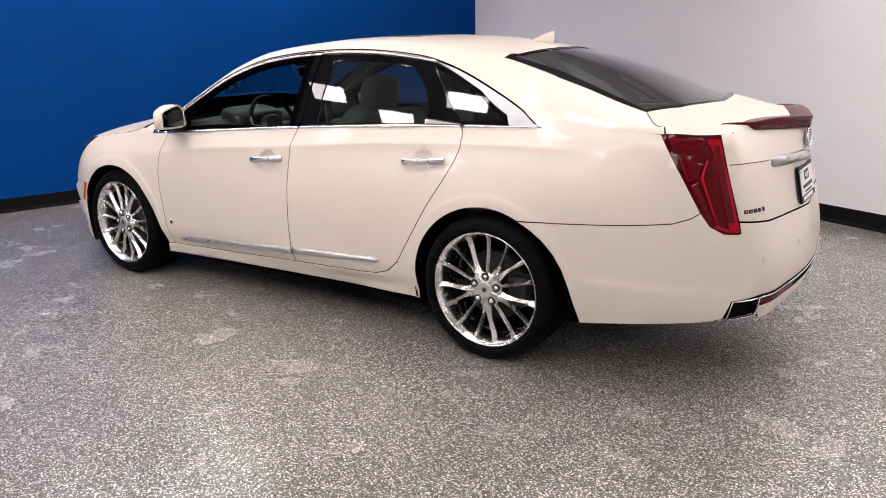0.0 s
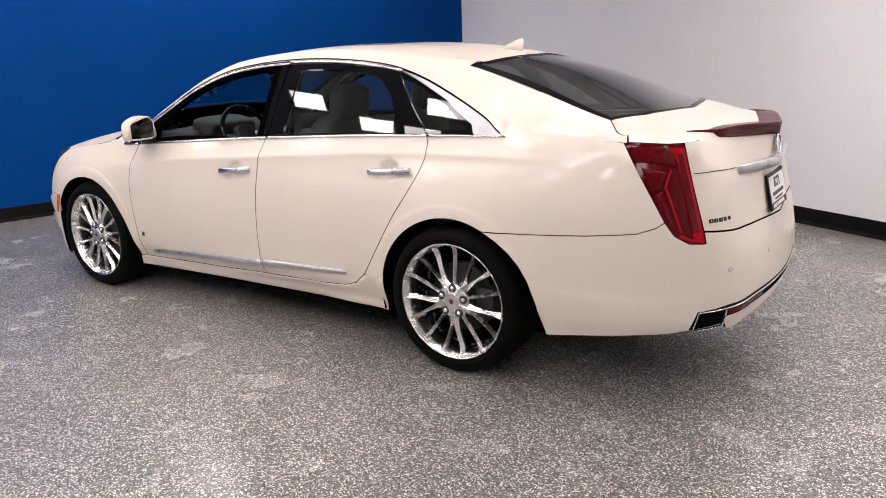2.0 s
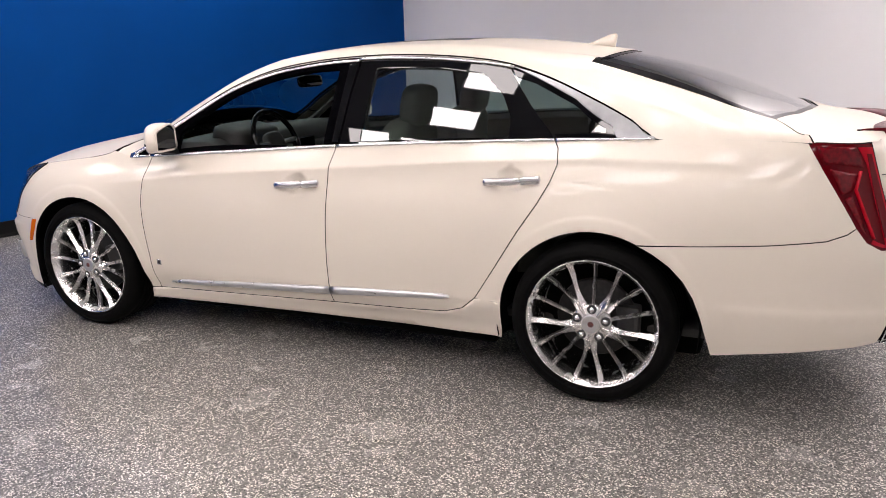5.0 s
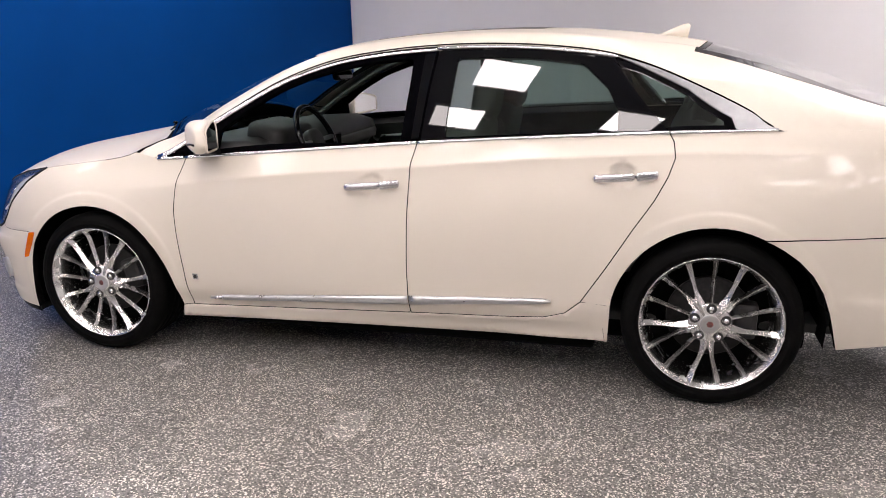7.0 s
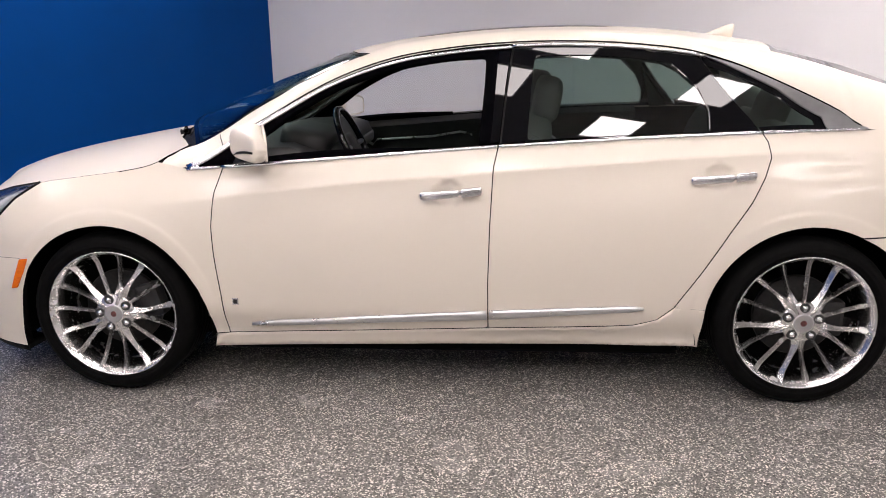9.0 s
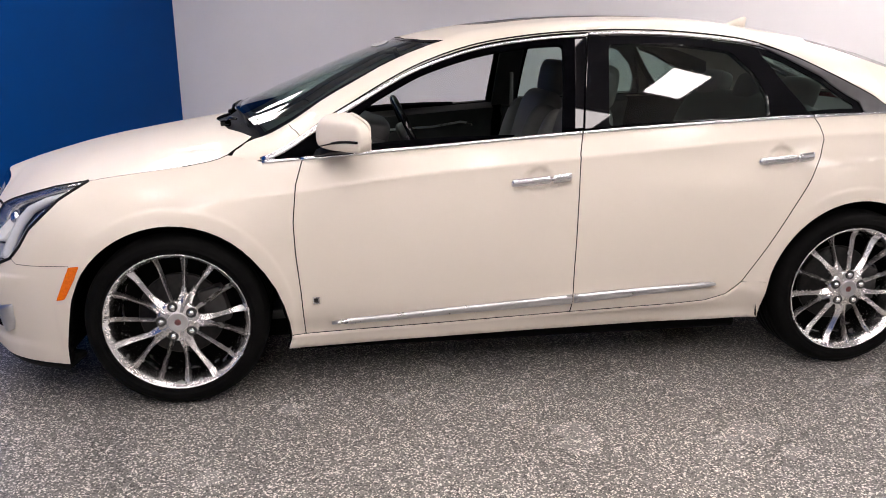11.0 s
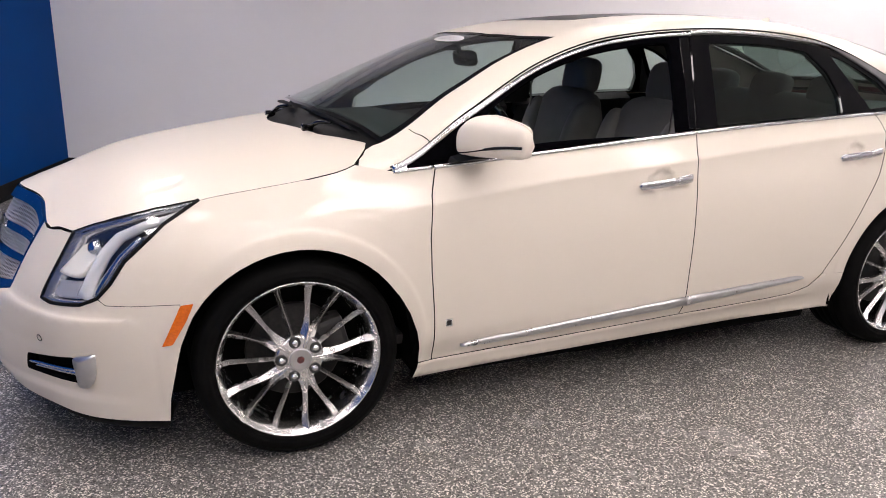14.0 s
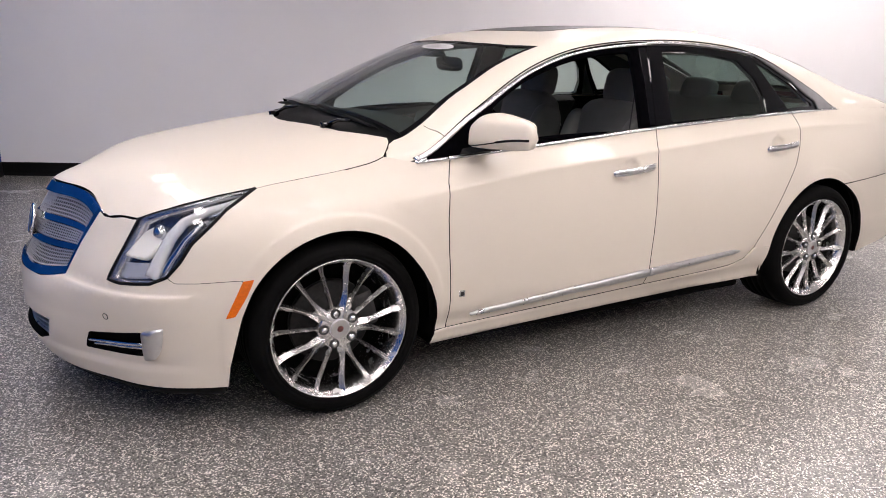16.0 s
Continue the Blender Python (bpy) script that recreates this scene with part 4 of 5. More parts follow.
# ---- wheels ----
CREST = noisy(material("dull_crest", (.14, .05, .05), .4, .3), 140, (.05, .03, .035), (.24, .07, .06))
def wheel(name, at, turn, flip):
    root = new(name)
    root.parent = car
    root.matrix_basis = pose(*at, 0, turn, 180 if flip else 0)
    w = .245
    y = -.010
    tyre = [(.268, y + .012), (.280, y - .002), (.2855, y - .0095), (.2875, y - .0080), (.291, y - .0095), (.296, y - .0130), (.302, y - .0140), (.304, y - .0125), (.312, y - .0130), (.320, y - .0100), (.322, y - .0078), (.331, y - .003), (.342, y + .012), (.3485, y + .03)]
    for k in range(5):
        a = y + .04 + k * .042
        tyre += [(.3490, a), (.3490, a + .030), (.3420, a + .032), (.3420, a + .039)]
    tyre += [(.3480, y + .245), (.334, y + .262), (.30, y + .268), (.262, y + .255)]
    v, f = lathe(tyre, 72)
    mesh_object("tyre", v, [q[::-1] for q in f], RUBBER, root, "black low-profile tyre")
    rim = [(.272, y + .014), (.2785, y + .002), (.2760, y - .004), (.2722, y - .003), (.2695, y + .003), (.2635, y + .010), (.2560, y + .024), (.2500, y + .044), (.245, y + .075), (.242, y + .12), (.240, y + .2), (.250, y + .25)]
    v, f = lathe(rim, 96)
    mesh_object("rim", v, [q[::-1] for q in f], ALLOY, root, "polished alloy rim")
    fixed(root.children[-1])
    v, f = lathe([(.0, .125), (.165, .125), (.168, .115), (.168, .100), (.163, .095), (.10, .095), (.095, .055), (.0, .055)], 48)
    mesh_object("brake_disc", v, f, STEEL, root)
    fixed(root.children[-1])
    cal = bmesh.new()
    box(cal, (.085, .06, -.075), (.185, .14, .075), .02)
    part("brake_caliper", cal, DARKTRIM, root)
    # near-black disc added across the rim, for the shade behind the spokes
    v, f = lathe([(.246, .17), (.10, .15), (.0, .15)], 48)
    mesh_object("backing_plate", v, [q for q in f], CAVITY, root)
    # hub face
    v, f = lathe([(.0, .0), (.034, .0), (.040, .002), (.072, .005), (.081, .010), (.086, .022), (.080, .05), (.0, .05)], 60)
    fixed(mesh_object("hub", v, f, ALLOY, root))
    for k in range(15):
        thin = k % 3 == 0
        a0 = radians(90 + 24 * k)
        lean = 0 if thin else (.17 if k % 3 == 1 else -.17)
        rings = []
        for j in range(11):
            q = j / 10
            r = (.078 if thin else .040) + (.2660 - (.078 if thin else .040)) * q
            base = a0 + lean * (1 - q) ** 1.6
            half = (.0074 + .0028 * q) if thin else (.0085 + .016 * (1 - ease(0, .5, q)) + .0045 * ease(.55, 1, q))
            dish = .020 * math.sin(min(1.0, q * 1.15) * math.pi * .5) * (1 - ease(.82, 1, q))
            y_top = .001 + dish * .55 - .004 * ease(.85, 1, q) + (.007 if thin else 0) * (1 - q)
            y_low = y_top + (.022 if thin else .034) * (1 - .3 * q)
            c, s = math.cos(base), math.sin(base)
            d, e = Vector((c, 0, s)), Vector((-s, 0, c))
            turn_to = 0 if thin else (.45 if k % 3 == 1 else -.45) * ease(.05, .4, q)
            rings.append([d * r + e * half * t + Vector((0, yy, 0)) for t, yy in ((-1.05, y_low), (-1, y_top + .016), (turn_to - .10, y_top), (turn_to + .10, y_top), (1, y_top + .016), (1.05, y_low))])
        # each facet has vertices of its own, so that it shades smoothly along the spoke and breaks at its edges
        v, f = [], []
        for i in range(5):
            for j, row in enumerate(rings):
                v += [row[i], row[i + 1]]
                if j:
                    n = len(v)
                    f.append([n - 4, n - 3, n - 1, n - 2])
        tip = len(v)
        v += rings[-1]
        f.append(list(range(tip, tip + 6)))
        mesh_object("spoke", v, f, ALLOY, root)
    for k in range(5):
        a = radians(90 + 72 * k)
        c = Vector((.063 * math.cos(a), 0, .063 * math.sin(a)))
        # dark cup on the hub gives the lug's recess its shade
        v, f = lathe([(.0200, .014), (.0196, .0010), (.0168, .0), (.0150, .003), (.0, .003)], 20)
        fixed(mesh_object("lug_pocket", [p + c for p in v], f, DARKTRIM, root))
        v, f = lathe([(.0, -.006), (.007, -.0052), (.0112, -.001), (.0128, .006), (.0130, .014), (.0, .014)], 16)
        fixed(mesh_object("lug_nut", [p + c for p in v], f, CHROME, root))
    v, f = lathe([(.0, -.004), (.030, -.004), (.0325, -.0046), (.036, -.0046), (.0385, -.003), (.039, .002), (.0, .002)], 40)
    fixed(mesh_object("centre_cap", v, f, SATIN, root))
    v, f = lathe([(.0, -.0056), (.0125, -.0050), (.0140, -.004), (.0, -.0035)], 6)
    fixed(mesh_object("cap_crest", v, f, CREST, root, "small red and black crest"))
    return root


wheel("wheel", (AXLES[0], -.905, HUB_Z), -15, False)
wheel("wheel", (AXLES[1], -.905, HUB_Z), 2, False)
wheel("wheel", (AXLES[0], .905, HUB_Z), 20, True)
wheel("wheel", (AXLES[1], .905, HUB_Z), 5, True)

# ---- side windows ----
def on_roof(pts):
    """Outline points given as x and z on the side of the cabin."""
    out = []
    for x, z in pts:
        lo, hi = 0.0, .46
        for _ in range(22):
            m = (lo + hi) / 2
            lo, hi = (m, hi) if roof(x, m).z < z else (lo, m)
        out.append((x, lo))
    return out


WINDOW_FRONT = on_roof([(.655, .985), (.662, 1.07), (.78, 1.155), (.971, 1.255), (1.202, 1.328), (1.427, 1.364), (1.572, 1.372), (1.565, 1.25), (1.543, 1.022)])
WINDOW_REAR = on_roof([(1.735, 1.05), (1.752, 1.25), (1.765, 1.372), (2.09, 1.368), (2.30, 1.342), (2.40, 1.25), (2.445, 1.16), (2.447, 1.078)])
WINDOW_QUARTER = on_roof([(2.617, 1.092), (2.535, 1.19), (2.437, 1.328), (2.535, 1.298), (2.711, 1.212), (2.845, 1.120), (2.85, 1.10)])
fx = lambda a, b, t, n=30: [(a + (b - a) * i / n, t) for i in range(n + 1)]
FRAME_FRONT = fx(.375, 1.628, .015) + on_roof([(1.652, 1.25)]) + [(1.676, .392)] + fx(1.66, .38, .392)
FRAME_REAR = fx(1.632, 2.64, .015) + on_roof([(2.60, 1.13), (2.52, 1.22)]) + [(2.415, .385)] + fx(2.40, 1.682, .385) + on_roof([(1.657, 1.25)])
FRAME_QUARTER = fx(2.646, 2.90, .015, 8) + on_roof([(2.90, 1.115), (2.711, 1.232), (2.535, 1.318)]) + [(2.421, .385)] + on_roof([(2.525, 1.22), (2.606, 1.13)])
for flip in SIDES:
    fd, rd = doors["front", flip], doors["rear", flip]
    panel("window_frame", roof, FRAME_FRONT, FRAME_BLACK, fd, holes=[rounded(WINDOW_FRONT, .02)], gap=.002, bend=pane_normal, lift=-.004, depth=.03, flip=flip, label="black window frame")
    panel("window_frame", roof, FRAME_REAR, GLOSS, rd, holes=[rounded(WINDOW_REAR, .02)], gap=.002, bend=pane_normal, lift=-.004, depth=.03, flip=flip, label="black window frame")
    panel("pillar_panel", roof, [(1.592, .02), (1.624, .02)] + on_roof([(1.648, 1.25)]) + [(1.668, .375), (1.622, .375)] + on_roof([(1.610, 1.25)]), GLOSS, fd, gap=0, lift=-.002, depth=.002, flip=flip, bend=pane_normal, label="gloss black pillar panel")
    q = panel("quarter_window_frame", roof, FRAME_QUARTER, GLOSS, car, holes=[rounded(WINDOW_QUARTER, .012)], gap=.002, bend=pane_normal, lift=-.004, depth=.010, flip=flip)
    panel("quarter_glass", roof, WINDOW_QUARTER, TINTED, q, gap=-.006, bend=pane_normal, lift=-.010, depth=0, flip=flip)
    panel("window_glass", roof, WINDOW_REAR, TINTED, rd, gap=-.006, bend=pane_normal, lift=-.010, depth=0, flip=flip, label="tinted rear door glass")
    if flip:
        panel("window_glass", roof, WINDOW_FRONT, CLEAR, fd, gap=-.006, bend=pane_normal, lift=-.010, depth=0, flip=flip)
    # bright trim round the windows
    strip("belt_trim", roof, fx(.50, 1.618, .0, 20), .017, .008, TRIM, fd, "bright chrome belt moulding", flip)
    strip("belt_trim", roof, fx(1.626, 2.642, .0, 20), .016, .008, TRIM, rd, "bright chrome belt moulding", flip)
    strip("belt_trim", roof, fx(.352, .492, .0, 6), .014, .008, TRIM, car, "", flip)
    strip("belt_trim", roof, fx(2.65, 3.04, .0, 8), lambda f: .018 - .010 * f, .008, TRIM, car, "", flip)
    strip("drip_trim", roof, fx(.352, 1.674, .386, 40), lambda f: .024 - .009 * ease(.2, .5, f), .008, TRIM, car, "bright chrome window surround", flip)
    panel("corner_trim", roof, fx(.350, .400, .02, 4) + fx(.400, .350, .385, 4), TRIM, car, gap=0, lift=.005, depth=.006, flip=flip, step=.02, label="chrome window corner piece")
    strip("drip_trim", roof, fx(1.68, 2.43, .392, 20), .015, .008, TRIM, car, "bright chrome window surround", flip)
    strip("drip_seal", roof, [(x, .411 - .008 * ease(2.2, 2.6, x)) for x in [.345 + 2.68 * i / 70 for i in range(71)]], .006, .002, CAVITY, car, "black rubber line outside the chrome", flip, lift=.001)
    tip = fx(2.425, 3.0, .395, 20) + [(3.03, .39), (3.046, .36), (3.046, .0), (2.90, .0), (2.888, .06)] + on_roof([(2.873, 1.128), (2.711, 1.232), (2.535, 1.318)])
    panel("pillar_trim", roof, tip, PILLAR_METAL, car, gap=.001, lift=.006, depth=.008, flip=flip, label="brushed bright metal rear pillar trim")
    # sill-side mouldings
    strip("door_moulding", side, S([(.592, .292), (.8, .302), (1.058, .320), (1.580, .349)]), lambda f: .009 + .019 * ease(0, .10, f) + .015 * f, .014, SATIN, fd, "chrome side moulding", flip)
    strip("door_moulding", side, S([(1.590, .350), (1.9, .370), (2.206, .387)]), lambda f: .043 - .019 * f - .014 * ease(.94, 1, f), .014, SATIN, rd, "chrome side moulding", flip)


def bar_piece(name, x0, z0, x1, z1, q0, q1, high, parent, flip, label=""):
    """A stretch of a handle that bows off the door, from q0 to q1 of its length."""
    rings = []
    at0, at1 = side(along(x0), z0).y, side(along(x1), z1).y
    for i in range(19):
        k = i / 18
        q = q0 + (q1 - q0) * k
        x, z = x0 + (x1 - x0) * q, z0 + (z1 - z0) * q
        out = .010 + .022 * max(0.0, math.sin(math.pi * (.03 + .94 * q))) ** .6
        end = max(.10, 1 - abs(2 * k - 1) ** 22) ** .5
        h, th = high * end, .010 * end
        rings.append([Vector((x, at0 + (at1 - at0) * q - out - th * math.cos(a), z + h * math.copysign(abs(math.sin(a)) ** .8, math.sin(a)))) for a in [2 * math.pi * j / 14 for j in range(14)]])
    v, f = loft(rings)
    if flip:
        v = [Vector((p.x, -p.y, p.z)) for p in v]
    return fixed(mesh_object(name, v, f, TRIM, parent, label))


def handle(x0, z0, x1, z1, parent, flip):
    """A chrome bar handle with a separate lock cover, over a dished cup."""
    bar_piece("door_handle", x0, z0, x1, z1, 0, .660, .0165, parent, flip, "chrome bar door handle")
    bar_piece("lock_cover", x0, z0, x1, z1, .663, 1, .0180, parent, flip, "chrome lock cover")
    # dark strip on the door stands in for the shade behind the bar
    strip("handle_slot", side, S([(x0 + (x1 - x0) * q, z0 + (z1 - z0) * q - .004) for q in (.10, .3, .5, .7, .9)]), .012, .003, DARKTRIM, parent, "", flip, lift=.004)


for flip in SIDES:
    handle(1.310, .842, 1.560, .862, doors["front", flip], flip)
    handle(2.360, .900, 2.612, .918, doors["rear", flip], flip)
    b = panel("fender_badge", side, S([(.522, .382), (.548, .382), (.548, .410), (.522, .410)]), CHROME, doors["front", flip], gap=0, lift=.003, depth=.003, flip=flip, label="small square metal badge")
    panel("badge_field", side, S([(.527, .387), (.543, .387), (.543, .405), (.527, .405)]), STEEL, b, gap=0, lift=.0038, depth=.0005, flip=flip)


# ---- mirrors ----
MIRROR = material("mirror", (.9, .9, .9), .02, 1.0)

mirror_low = curve((-.130, -.056), (-.121, -.063), (-.09, -.066), (.0, -.063), (.09, -.058), (.118, -.053), (.129, -.042), (.133, -.024))
mirror_high = curve((-.130, -.034), (-.122, .010), (-.095, .054), (-.060, .074), (-.02, .074), (.05, .063), (.095, .053), (.118, .041), (.129, .022), (.133, -.002))
mirror_front = curve((-.130, -.066), (-.115, -.084), (-.08, -.092), (-.02, -.082), (.05, -.054), (.10, -.029), (.122, -.016), (.133, -.004))
MIRROR_BACK = .036


def door_mirror(flip):
    """A wedge-shaped shell, swept back, with its glass behind; u runs outwards, d to the rear."""
    sgn = 1 if flip else -1
    root = doors["front", flip]
    a = radians(20)
    axis_d, axis_u = Vector((math.cos(a), -sgn * math.sin(a), 0)), Vector((math.sin(a), sgn * math.cos(a), 0))
    centre = Vector((.682, sgn * .958, 1.052))

    def at(u, d, z):
        return centre + axis_u * u + axis_d * d + Vector((0, 0, z))

    def front(u, z, out):
        """A point on the shell's front."""
        lo, hi = mirror_low(u), mirror_high(u)
        q = max(-.98, min(.98, (2 * z - lo - hi) / (hi - lo)))
        return at(u, (mirror_front(u) - out) * (1 - abs(q) ** 3.2) ** (1 / 3.2), z)
    us = [-.130 + .263 * i / 30 for i in range(31)]
    rings = []
    for u in us:
        lo, hi = mirror_low(u), mirror_high(u)
        row = []
        for i in range(40):
            w = 2 * math.pi * i / 40
            c, s = math.cos(w), math.sin(w)
            p, q = math.copysign(abs(c) ** .625, c), math.copysign(abs(s) ** .625, s)
            row.append(at(u, p * (MIRROR_BACK if p > 0 else -mirror_front(u)), (lo + hi) / 2 + q * (hi - lo) / 2))
        rings.append(row)
    v, f = loft(rings)
    m = fixed(mesh_object("door_mirror", v, f, PAINT, root, "cream door mirror housing"))
    # glass and its rim
    line = [(u, mirror_high(u)) for u in us[2:-1]] + [(u, mirror_low(u)) for u in us[2:-1][::-1]]
    rim, edge = shrunk(line, .007, (1, 1)), shrunk(line, .013, (1, 1))
    tube("mirror_rim", [at(u, MIRROR_BACK - .001, z) for u, z in rim + rim[:1]], .0055, PAINT, m)
    v, f = loft([[at(u, d, z) for u, z in edge] for d in (MIRROR_BACK - .012, MIRROR_BACK + .0015)])
    fixed(mesh_object("mirror_glass", v, f, MIRROR, m, "mirror glass", False))
    # dark joint, and the lamp strip in its outer half
    tube("mirror_joint", [front(u, -.052 + .034 * ease(-.13, .10, u), .0005) for u in us[2:-1]], .0022, CAVITY, m)
    tube("mirror_lamp", [front(u, -.052 + .034 * ease(-.13, .10, u) + .001, .0005) for u in us[15:-1]], [.0022] + [.0048] * 14, BLACK, m, "dark indicator strip")
    foot = [[Vector((x, sgn * y, z)) for x, y, z in row] for row in (
        ((.545, .845, .958), (.70, .850, .966), (.69, .845, .992), (.56, .84, .982)),
        ((.575, .880, .966), (.70, .885, .972), (.69, .88, 1.000), (.585, .88, .996)),
        ((.610, .93, .982), (.70, .94, .984), (.69, .94, 1.006), (.615, .93, 1.004)))]
    v, f = loft(foot)
    fixed(mesh_object("mirror_foot", v, f, BLACK, m, "", False))


door_mirror(False)
door_mirror(True)
# ---- lamps and grille ----
def disc(name, at, facing, radius, thick, mat, parent, label="", n=24, dome=0.0):
    """A round boss at a place, facing a way."""
    q = Vector(facing).normalized().to_track_quat("-Y", "Z").to_matrix().to_4x4()
    v, f = lathe([(0, -thick - dome), (radius * .5, -thick - dome * .75), (radius * .9, -thick), (radius, -thick * .6), (radius, .002), (0, .002)], n)
    m = Matrix.Translation(at) @ q
    return fixed(mesh_object(name, [m @ p for p in v], f, mat, parent, label))


def ring(name, at, facing, radius, r, mat, parent, label="", squash=1.0, n=32):
    q = Vector(facing).normalized().to_track_quat("-Y", "Z").to_matrix().to_4x4()
    m = Matrix.Translation(at) @ q
    rings = []
    for i in range(n + 1):
        a = 2 * math.pi * i / n
        d = Vector((math.cos(a), 0, math.sin(a) * squash))
        rings.append([m @ (d * (radius + r * math.cos(b)) + Vector((0, r * math.sin(b), 0))) for b in [2 * math.pi * k / 8 for k in range(8)]])
    v, f = loft(rings, False)
    return fixed(mesh_object(name, v, f, mat, parent, label))


def flipped(ob):
    for v in ob.data.vertices:
        v.co.y = -v.co.y
    ob.data.flip_normals()
    return ob


BLUED = noisy(material("lamp_chrome", (.70, .71, .73), .12, 1.0), 20, (.60, .61, .63), (.78, .79, .81), rough=(.08, .2))
LAMP_GREY = material("lamp_bezel", (.72, .72, .74), .26, .8)
LAMP_BACK = material("lamp_back", (.16, .16, .17), .22, .9)
BOWL = material("lamp_bowl", (.88, .86, .80), .35, .1)
LIGHT_PIPE = material("light_pipe", (.80, .80, .80), .18, Coat_Weight=.6)
for flip in SIDES:
    lamp = panel("headlight", side, HEADLAMP, LAMP_BACK, car, gap=.002, lift=-.055, depth=0, flip=flip, label="wedge-shaped headlight with a clear lens")
    panel("bezel_wall", side, HEADLAMP, LAMP_GREY, lamp, holes=[shrunk(dense(HEADLAMP, .03, (1, 1)), .006, (1, 1))], gap=.002, lift=-.003, depth=.055, flip=flip)
    panel("lens", side, HEADLAMP, CLEAR, lamp, gap=.002, lift=.001, depth=0, flip=flip, label="clear lamp lens")
    strip("lens_seal", side, HEADLAMP[3:] + HEADLAMP[:1], .012, .003, BLACK, lamp, "black lens seal", flip, step=.02)
    strip("lens_seal", side, HEADLAMP[:4], .004, .003, BLACK, lamp, "", flip, step=.02)
    # light guide that follows the rear edge of the lamp
    guide = [(-.690, .588), (-.66, .66), (-.625, .73), (-.575, .782), (-.48, .822), (-.40, .842), (-.33, .862)]
    strip("light_guide", side, guide, lambda f: .050 - .036 * f, .022, LIGHT_PIPE, lamp, "frosted light guide", flip, lift=-.040, step=.02)
    strip("guide_fin", side, [(-.655, .59), (-.615, .655), (-.57, .722), (-.50, .785)], lambda f: .030 - .014 * f, .010, BLUED, lamp, "", flip, lift=-.045, step=.02)
    strip("guide_fin", side, [(-.48, .802), (-.42, .822), (-.36, .845)], .014, .008, BLUED, lamp, "", flip, lift=-.045, step=.02)
    # main reflector and projector
    main = [(-.815, .655), (-.785, .735), (-.745, .760), (-.665, .780), (-.665, .70), (-.70, .645)]
    dish = panel("reflector", side, rounded(main, .02), BOWL, lamp, gap=0, lift=-.035, depth=.02, flip=flip, label="bright reflector bowl",
                 step=.014, shape=lambda u, w: -.38 * (w - .708))
    p = side(-.680, .745)
    n = normal_at(side, -.75, .70)
    b = disc("projector", p - n * .045, n + Vector((-.5, 0, 0)), .028, .018, CHROME, lamp, "round projector lens", dome=.012)
    if flip:
        flipped(b)
    ind = [(-.835, .575), (-.815, .632), (-.705, .640), (-.705, .580)]
    panel("indicator", side, rounded(ind, .008), material("clear_ribbed_lens", (.62, .63, .66), .2, .3), lamp, gap=0, lift=-.030, depth=.02, flip=flip, label="ribbed clear indicator", step=.010,
          shape=lambda u, w: .004 * math.sin(w * 420) + .003 * math.sin(u * 300))
    # amber side marker in the bumper corner
    MARK = [(-.430, .440), (-.366, .574), (-.326, .578), (-.352, .520), (-.396, .446)]
    panel("side_marker", side, rounded(MARK, .006), AMBER, car, gap=.001, lift=.004, depth=.006, step=.012, flip=flip, label="amber side marker lamp")
    # fog recess with its blades and bright end piece
    fr = panel("fog_recess", side, shrunk(FOG, -.015, (1, 1)), BLACK, car, gap=0, lift=-.05, depth=0, flip=flip, label="black lower air intake")
    for z, up in ((.318, .012), (.298, 0.0)):
        strip("blade", side, [(-1.03 + (.04 if z < .31 else 0), z - .008), (-.90, z + .004), (-.722, z + .016)], .014 if z > .31 else .018, .008, CHROME, fr, "chrome intake blade", flip, lift=-.012 if z > .31 else -.02)
    ENDPIECE = [(-.727, .282), (-.722, .392), (-.640, .408), (-.655, .33), (-.675, .292)]
    panel("intake_end", side, rounded(ENDPIECE, .01), SATIN, fr, gap=.001, lift=.006, depth=.02, step=.014, flip=flip, label="bright metal intake end piece",
          shape=lambda u, w: .014 * max(0.0, 1 - ((u + .69) / .05) ** 2))
    for s, z in ((-.864, .432),):
        p = side(s, z)
        n = normal_at(side, s, z)
        for ob in (ring("parking_sensor", p + n * .001, n, .011, .0015, BLACK, nose), disc("parking_sensor", p, n, .0095, .0015, PAINT, nose)):
            if flip:
                flipped(ob)

# grille, between the bonnet's lip and the bumper
grille_edge = curve((0.0, -1.135), (.5, -1.088), (1.0, -1.045))
grille_top = curve((-1.62, bonnet_meets(S0 + .001) - .005), (-1.3, bonnet_meets(-1.3) - .005), (-1.02, bonnet_meets(-1.02) - .004))
grille_low = curve((-1.62, .490), (-1.3, .502), (-1.11, .540), (-1.0, .56))


def grille_at(u, w):
    """u from the right edge (0) to the left one (2), w from foot to head."""
    if u < 1:
        p = grille_at(2 - u, w)
        return Vector((p.x, -p.y, p.z))
    e = grille_edge(w)
    s = S0 + (e - S0) * (u - 1)
    z = grille_low(s) + (grille_top(s) - grille_low(s)) * w
    return side(s, z)


GS = (.55, .33)
whole = [(0, 0), (2, 0), (2, 1), (0, 1)]
grille = panel("grille", grille_at, whole, CAVITY, car, gap=0, lift=-.05, depth=0, scale=GS, label="shield-shaped chrome mesh grille")
panel("surround", grille_at, whole, GRILLE_CHROME, grille, holes=[[(.02, .09), (1.98, .09), (1.98, .885), (.02, .885)]], gap=.001, lift=.002, depth=.05, scale=GS, step=.03, label="chrome grille surround")
SLATS = ((.355, .07), (.615, .07))
